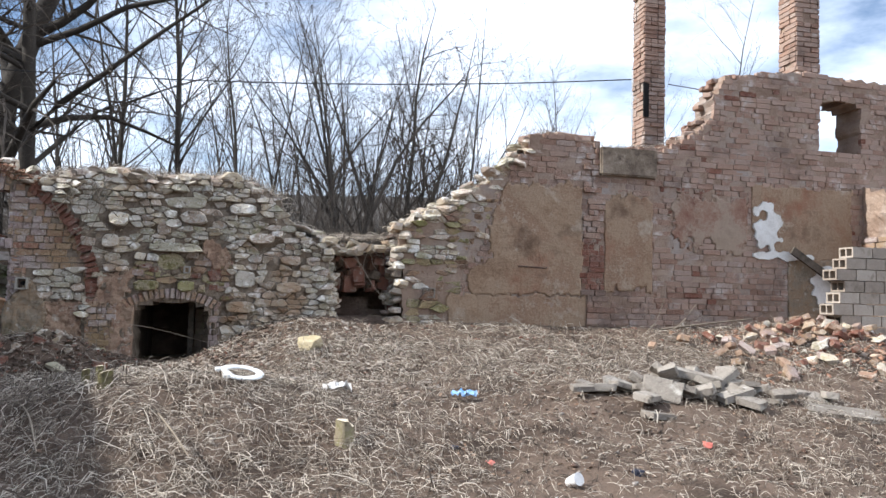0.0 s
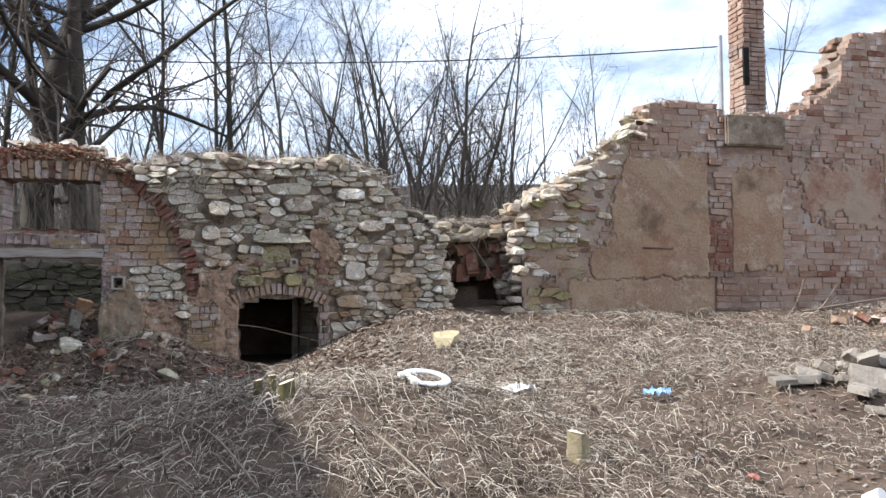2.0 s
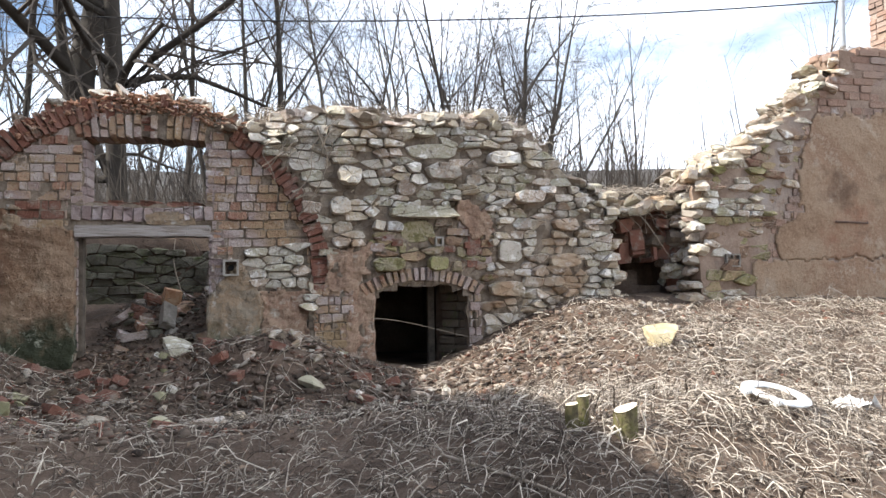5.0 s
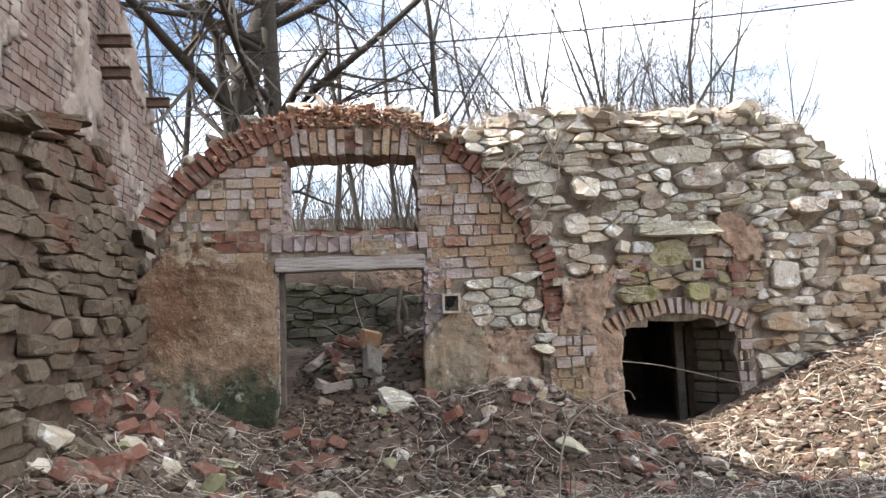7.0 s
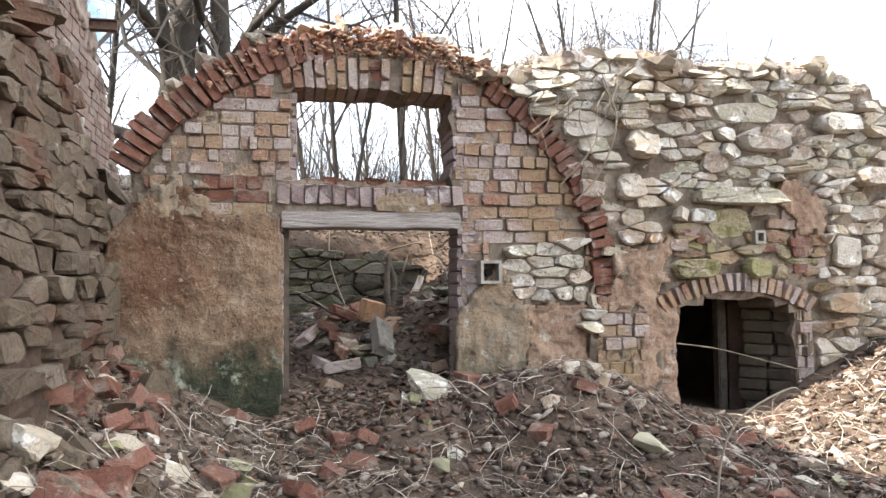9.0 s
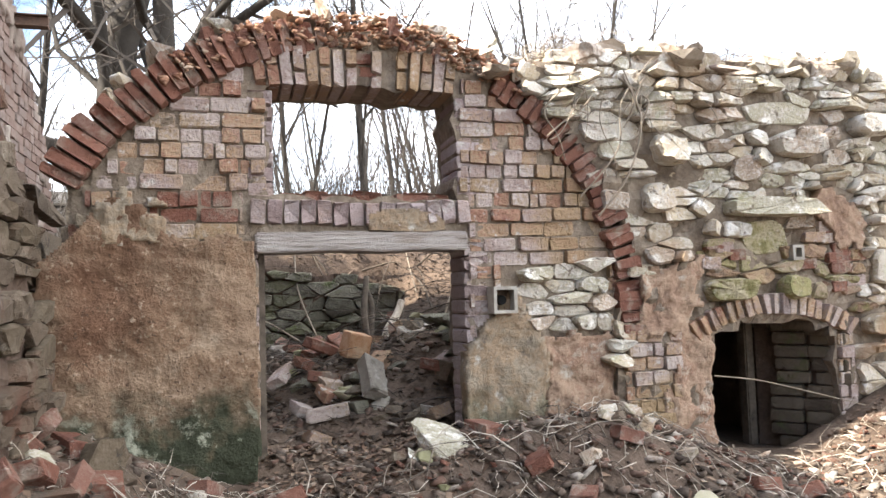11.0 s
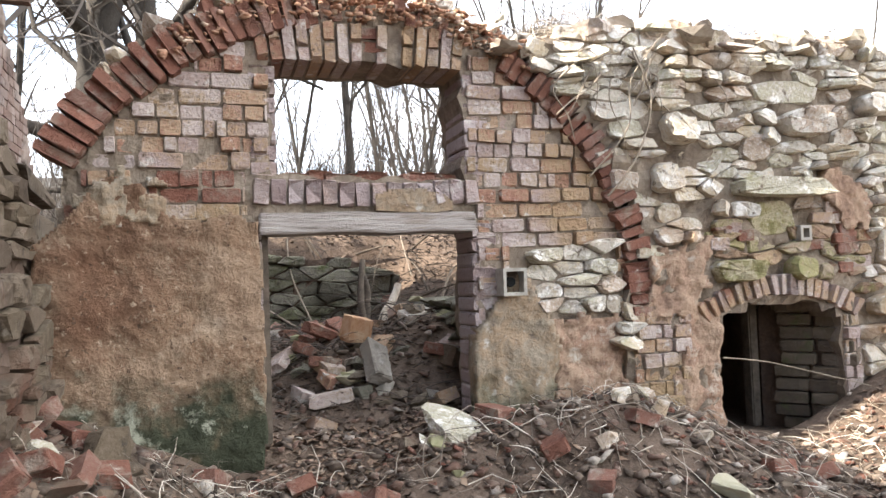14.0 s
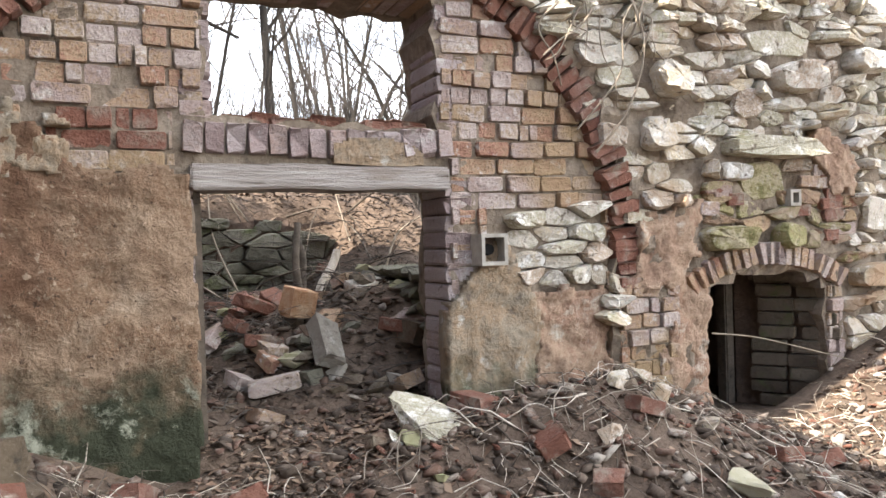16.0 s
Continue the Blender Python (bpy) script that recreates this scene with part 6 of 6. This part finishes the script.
# bricks of the jambs and reveals
for z in np.arange(.95, 1.85, .0745):
    P2.add("jamb_brick", GBRICKS, BRICK_VF, piece_pose(-2.812, WY + .30, z, .13, .245, .068, rp.uniform(-1, 1)), rp)
    P2.add("jamb_brick", GBRICKS, BRICK_VF, piece_pose(-3.93, WY + .30, z, .08, .21, .068, rp.uniform(-1, 1)), rp)
for z in np.arange(2.14, 2.62, .0745):
    P2.add("jamb_brick", GBRICKS, BRICK_VF, piece_pose(-2.835, WY + .34, z, .13, .285, .068, rp.uniform(-1, 1)), rp)
    P2.add("jamb_brick", GBRICKS, BRICK_VF, piece_pose(-3.875, WY + .34, z, .12, .28, .068, rp.uniform(-1, 1)), rp)
# flat arch over the window
xs = np.linspace(-3.88, -2.92, 16)
for j, x in enumerate(xs):
    if j in (8, 10):
        continue
    h = .205
    for seg in ((.5, .5), ) if j % 3 else ((.62, .34),):
        t = (x + 3.40) * 17
        zc = 2.735 + .012 * math.cos((x + 3.4) * 3)
        a, b = seg
        for c, ln in ((zc + h / 2 - a * h / 2, a * h), (zc - h / 2 + b * h / 2, b * h)) if j % 2 else ((zc, h),):
            P2.add("lintel_brick", BRICKS, BRICK_VF, piece_pose(x + t / 57 * (c - zc), WY + .32, c, .052, .29 + rp.uniform(-.01, .012), ln - .008, t), rp)
P2.add("lintel_brick", RBRICKS, BRICK_VF, piece_pose(-3.385, WY + .25, 2.80, .15, .2, .06, -2), rp)
P2.add("lintel_brick", RBRICKS, BRICK_VF, piece_pose(-3.375, WY + .25, 2.735, .15, .19, .055, 3), rp)
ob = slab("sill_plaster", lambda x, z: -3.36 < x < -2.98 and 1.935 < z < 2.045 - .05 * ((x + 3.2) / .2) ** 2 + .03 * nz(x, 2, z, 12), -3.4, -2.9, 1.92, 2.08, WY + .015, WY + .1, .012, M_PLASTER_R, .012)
ob.parent = wall_arch
# row of headers under the window
for j, x in enumerate(np.arange(-3.89, -2.82, .078)):
    P2.add("sill_brick", GBRICKS, BRICK_VF, piece_pose(x, WY + .30, 2.03 - (.012 if 4 < j < 11 else 0), .07, .28 + rp.uniform(-.012, .012), .115, rp.uniform(-4, 4)), rp)
for j in range(9):
    P2.add("sill_brick", RBRICKS, BRICK_VF, piece_pose(-3.75 + j * .095 + rp.uniform(-.03, .03), WY + .35, 2.105 + rp.uniform(-.01, .012), rp.uniform(.1, .2), .25, .05, rp.uniform(-5, 5), None, rp.uniform(-15, 15)), rp)
lay_stones(wall_arch, rubble_cells(stone_patch, -2.8, -2.0, 1.3, 1.8, rp, .15, .085), M_STONE, lambda x, z: pose(x, WY + .10, z), rp, .085)
# rubble stones of the wall beside the arch
PS = Pieces(wall_stone, 300)


def brick_bits(x, z):
    return (-2.02 < x < -1.66 and z < 1.38) or (-1.62 < x < -.54 and 1.36 < z < 1.545) or (-1.72 < x < -.5 and z < 1.45)


def mixed_zone(x, z):
    """Ochre stones and bricks above and beside the cellar mouth."""
    j = .10 * nz(x, 7, z, 4) + .05 * nz(x, 7, z, 11)
    return -1.60 + j < x < -.40 + j and 1.40 < z < 1.88 + j + .12 * smooth(-.9, -.6, x)


def single(x, z):
    """Blocks that stand out by their size."""
    return any(((x - cx) / (w * .62)) ** 2 + ((z - cz) / (h * .66)) ** 2 < 1 for cx, cz, w, h, m_ in BLOCKS)


BLOCKS = ((-1.10, 1.885, .33, .20, M_MOSSBLOCK), (-1.37, 1.595, .30, .13, M_MOSSBLOCK), (-1.05, 2.055, .58, .12, M_STONE), (-.92, 1.60, .20, .15, M_MIXSTONE),
          (-.25, 1.70, .24, .22, M_STONE), (-.95, 2.60, .46, .15, M_STONE), (-1.70, 2.37, .22, .17, M_STONE), (-1.20, 2.28, .16, .15, M_STONE), (-.86, 2.42, .30, .16, M_STONE), (-.30, 2.55, .34, .14, M_STONE), (-1.78, 2.10, .2, .16, M_STONE), (-.05, 2.20, .30, .13, M_STONE), (.28, 1.62, .32, .13, M_STONE), (-.28, 1.36, .36, .15, M_STONE), (.30, 1.95, .26, .13, M_STONE))


def stone_free(x, z):
    return stone_zone(x, z) and not brick_bits(x, z) and not single(x, z) and not ochre_side(x, z) and not (((x + .62) / .17) ** 2 + ((z - 2.02) / .18) ** 2 < 1)


near_ = lambda q: q[0]
lay_stones(wall_stone, rubble_cells(lambda x, z: stone_free(x, z) and not mixed_zone(x, z), -2.8, .95, .75, 3.0, rp, .128, .080, .4, .07), M_STONE, lambda x, z: pose(x, WY + .055, z), rp, .080, 420, skip=.035, label="rubble stones at the end of the wall", near=near_, joint=.003, tilt=.55)
lay_stones(wall_stone, rubble_cells(lambda x, z: stone_free(x, z) and mixed_zone(x, z), -1.8, -.2, 1.3, 2.2, rp, .125, .078, .4, .06), M_MIXSTONE, lambda x, z: pose(x, WY + .06, z), rp, .06, 200, skip=.04, joint=.004)
for cx, cz, w, h, m_ in BLOCKS:
    poly = [(w * qx * rp.uniform(.82, 1.1), h * qz * rp.uniform(.82, 1.12)) for qx, qz in ((-.5, -.38), (-.25, -.52), (.28, -.5), (.52, -.3), (.48, .34), (.2, .5), (-.3, .46), (-.54, .2))]
    lay_stones(wall_stone, [(cx, cz, poly)], m_, lambda x, z: pose(x, WY + .05, z), rp, .105, tilt=.3)
for j in range(34):                                       # single bricks in the mixed masonry
    x, z = rp.uniform(-1.5, -.45), rp.uniform(1.56, 1.95)
    if mixed_zone(x, z) and not single(x, z) and z > 1.58:
        PS.add("brick", RBRICKS if j % 2 else BRICKS, BRICK_VF, piece_pose(x, WY + .06, z, rp.uniform(.09, .16), .075, .062, rp.uniform(-5, 5)), rp)
ob = slab("plaster_ochre", lambda x, z: ochre_side(x, z) and stone_zone(x, z), -2.05, -1.4, .6, 1.9, WY - .012, WY + .07, .018, M_PINKPLASTER, .035, 9.0, None, True)
ob.parent = wall_stone
# patch of mortar left on the face
ob = slab("mortar_patch", lambda x, z: ((x + .60 - .55 * (2.0 - z)) / .17) ** 2 + ((z - 2.0) / .17) ** 2 < 1 + nz(x, 3, z, 6) * .8 + .6 * nz(x, 1, z, 16), -1.05, -.25, 1.7, 2.35, WY - .03, WY + .05, .012, M_PINKPLASTER, .02, 9.0, None, True)
ob.parent = wall_stone
# low segmental arch of the cellar opening
for j in range(19):
    u = j / 18
    a = radians(121 - 62 * u)
    P2.add("arch_brick", BRICKS, BRICK_VF, pose(-1.065 + 1.0 * math.cos(a), WY + .24, .535 + .975 * math.sin(a) - .01 * u, 0, -math.degrees(a) + rp.uniform(-3, 3), 0) @ Matrix.Diagonal((.115 * rp.uniform(.9, 1.05), .26 + rp.uniform(-.01, .015), .046, 1)), rp)
PB = Pieces(wall_stone, 120)
for x, z, w, h in courses(lambda x, z: brick_bits(x, z) and stone_zone(x, z) and not (1.38 < z and x > -1.62) and (x < -1.68 or x > -.64 and x < -.52 and z < 1.35), -2.02, -.5, .8, 1.5, rp, .0745, .21):
    PB.add("brick", BRICKS, BRICK_VF, piece_pose(x, WY + .06, z, w, .07 + rp.uniform(-.015, .015), h, rp.uniform(-2, 2)), rp)
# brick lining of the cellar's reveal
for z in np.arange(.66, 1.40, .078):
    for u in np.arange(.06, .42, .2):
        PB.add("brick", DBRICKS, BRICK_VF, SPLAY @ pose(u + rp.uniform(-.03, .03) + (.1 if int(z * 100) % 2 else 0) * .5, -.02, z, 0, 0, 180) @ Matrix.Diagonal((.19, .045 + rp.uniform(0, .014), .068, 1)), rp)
for x, w, h, y in ((-1.79, .36, .22, .22), (-1.42, .20, .12, .2), (-.95, .30, .14, .22), (-.48, .30, .16, .2), (-2.25, .22, .12, .25), (-.1, .24, .12, .25)):
    PS.add("cap_stone", STONES, STONE_VF, piece_pose(x, WY + y, lerp(STONE_TOP, x) - .02, w, .24, h, rp.uniform(-8, 8), None, rp.uniform(-12, 12), rp.uniform(-6, 10)), rp)
# loose cap stones
for j in range(80):
    x = rp.uniform(-2.7, .1)
    big = rp.random() < .25
    PS.add("cap_stone", STONES, STONE_VF, piece_pose(x, WY + rp.uniform(.15, .55), lerp(STONE_TOP, x) + rp.uniform(-.03, .02), rp.uniform(.2, .34) if big else rp.uniform(.08, .2), rp.uniform(.15, .28), rp.uniform(.07, .13) if big else rp.uniform(.04, .08), rp.uniform(-10, 10), None, rp.uniform(-40, 40), rp.uniform(-12, 12)), rp, single=False)
PS.rest("stone_rubble", M_STONE_J, "small rubble stones and loose cap stones")

# gap between the walls: low core with a recess
def gap_zone(x, z):
    return .7 < z < lerp([(.6, 2.20), (.9, 2.12), (1.3, 2.10), (1.9, 2.25)], x) + .04 * nz(x, 3, z, 6) and not (.86 < x < 1.60 and 1.22 < z < 1.62 + .05 * nz(x, 1, z, 5))


wall_gap = tagged(slab("wall_gap", gap_zone, .55, 1.95, .7, 2.4, WY + .36, WY + .75, .05, M_DARKMORTAR, .08), "collapsed low wall with a dark recess", "wall", kind="structure")
bm = bmesh.new()
for lo, hi in (((.7, WY + .95, 1.0), (1.8, WY + 1.05, 1.8)), ((.75, WY + .7, 1.62), (1.75, WY + 1.0, 1.72)), ((.75, WY + .55, 1.28), (1.7, WY + .95, 1.36)), ((.95, WY + .6, 1.36), (1.35, WY + .95, 1.52))):
    for v in bmesh.ops.create_cube(bm, size=1)["verts"]:
        v.co = Vector([lo[i] + (v.co[i] + .5) * (hi[i] - lo[i]) for i in range(3)])
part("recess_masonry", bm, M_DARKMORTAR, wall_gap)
PG = Pieces(wall_gap, 200)
for x, z, w, h in rubble_pack(gap_zone, .6, 1.9, 1.1, 2.2, rp, .045, .3):
    PG.add("stone", DSTONES if rp.random() < .6 else RBRICKS, STONE_VF, piece_pose(x, WY + .42, z, w, .12 + rp.uniform(-.03, .1), h, rp.uniform(-14, 14), None, rp.uniform(-20, 20), rp.uniform(-15, 15)), rp)
for j in range(45):
    x = rp.uniform(.3, 1.9)
    PG.add("stone", STONES, STONE_VF, piece_pose(x, WY + rp.uniform(.1, .7), max(2.12, lerp(STONE_TOP, x) if x < .7 else 2.12) + rp.uniform(-.05, .05), rp.uniform(.1, .26), rp.uniform(.1, .2), rp.uniform(.05, .11), rp.uniform(-20, 20), None, rp.uniform(-90, 90), rp.uniform(-20, 20)), rp)
for j in range(60):                                       # crumbling end of the stone wall
    z = rp.uniform(1.1, 2.4)
    PG.add("stone", STONES, STONE_VF, piece_pose(lerp([(1.3, .80), (2.2, .72), (2.4, .4)], z) + rp.uniform(-.05, .03), rp.uniform(WY, WY + .5), z, rp.uniform(.12, .25), rp.uniform(.08, .14), rp.uniform(.05, .12), rp.uniform(-8, 8), None, 80 + rp.uniform(-25, 25), rp.uniform(-8, 8)), rp)

# side wall
PD = Pieces(wall_side, 300)


def side_piece(a, h, w, d, hh, tilt, out=0.0, yaw=0.0, pitch=0.0):
    x, y, z = side_place(a, WY + .05 - out, h)
    return pose(x, y, z, pitch, 0, 90 + yaw) @ pose(0, 0, 0, 0, tilt, 0) @ Matrix.Diagonal((w, d, hh, 1))


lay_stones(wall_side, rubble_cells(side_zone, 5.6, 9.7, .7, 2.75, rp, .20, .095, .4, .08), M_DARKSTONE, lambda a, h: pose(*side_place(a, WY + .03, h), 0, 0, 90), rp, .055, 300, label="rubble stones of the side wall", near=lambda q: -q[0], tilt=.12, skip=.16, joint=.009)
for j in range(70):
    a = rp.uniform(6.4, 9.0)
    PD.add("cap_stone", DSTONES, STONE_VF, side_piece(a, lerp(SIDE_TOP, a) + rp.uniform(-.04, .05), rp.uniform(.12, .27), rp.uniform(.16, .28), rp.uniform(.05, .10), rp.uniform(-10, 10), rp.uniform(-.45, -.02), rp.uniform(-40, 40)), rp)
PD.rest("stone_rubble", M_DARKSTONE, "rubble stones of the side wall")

# brick ruin above
PR = Pieces(wall_ruin, 0)
for a, h, w, hh in courses(lambda a, h: ruin_zone(a, h) and h > 2.2 and not (nz(a, 3, h, 1.1) > .22), 5.5, 13.9, 2.2, 5.4, rp, .08, .27):
    x, y, z = ruin_place(a, WY + .02, h)
    PR.add("brick", RBRICKS, BRICK_VF, pose(x, y, z, 0, 0, 90) @ Matrix.Diagonal((w, .045 + rp.uniform(-.008, .008), hh, 1)), rp, single=False)
ob = slab("plaster_patch", lambda a, h: ruin_zone(a, h - .03) and 2.2 < h and nz(a, 3, h, 1.1) + .45 * nz(a, 8, h, 3.5) + .2 * nz(a, 5, h, 9) > .08, 6.0, 13.6, 2.2, 5.3, WY - .045, WY + .02, .05, M_RUINPLASTER, .02, 5.0, ruin_place, True)
ob.parent = wall_ruin
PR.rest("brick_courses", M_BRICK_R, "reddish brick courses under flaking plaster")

# inner back wall
PI = Pieces(wall_back, 200)
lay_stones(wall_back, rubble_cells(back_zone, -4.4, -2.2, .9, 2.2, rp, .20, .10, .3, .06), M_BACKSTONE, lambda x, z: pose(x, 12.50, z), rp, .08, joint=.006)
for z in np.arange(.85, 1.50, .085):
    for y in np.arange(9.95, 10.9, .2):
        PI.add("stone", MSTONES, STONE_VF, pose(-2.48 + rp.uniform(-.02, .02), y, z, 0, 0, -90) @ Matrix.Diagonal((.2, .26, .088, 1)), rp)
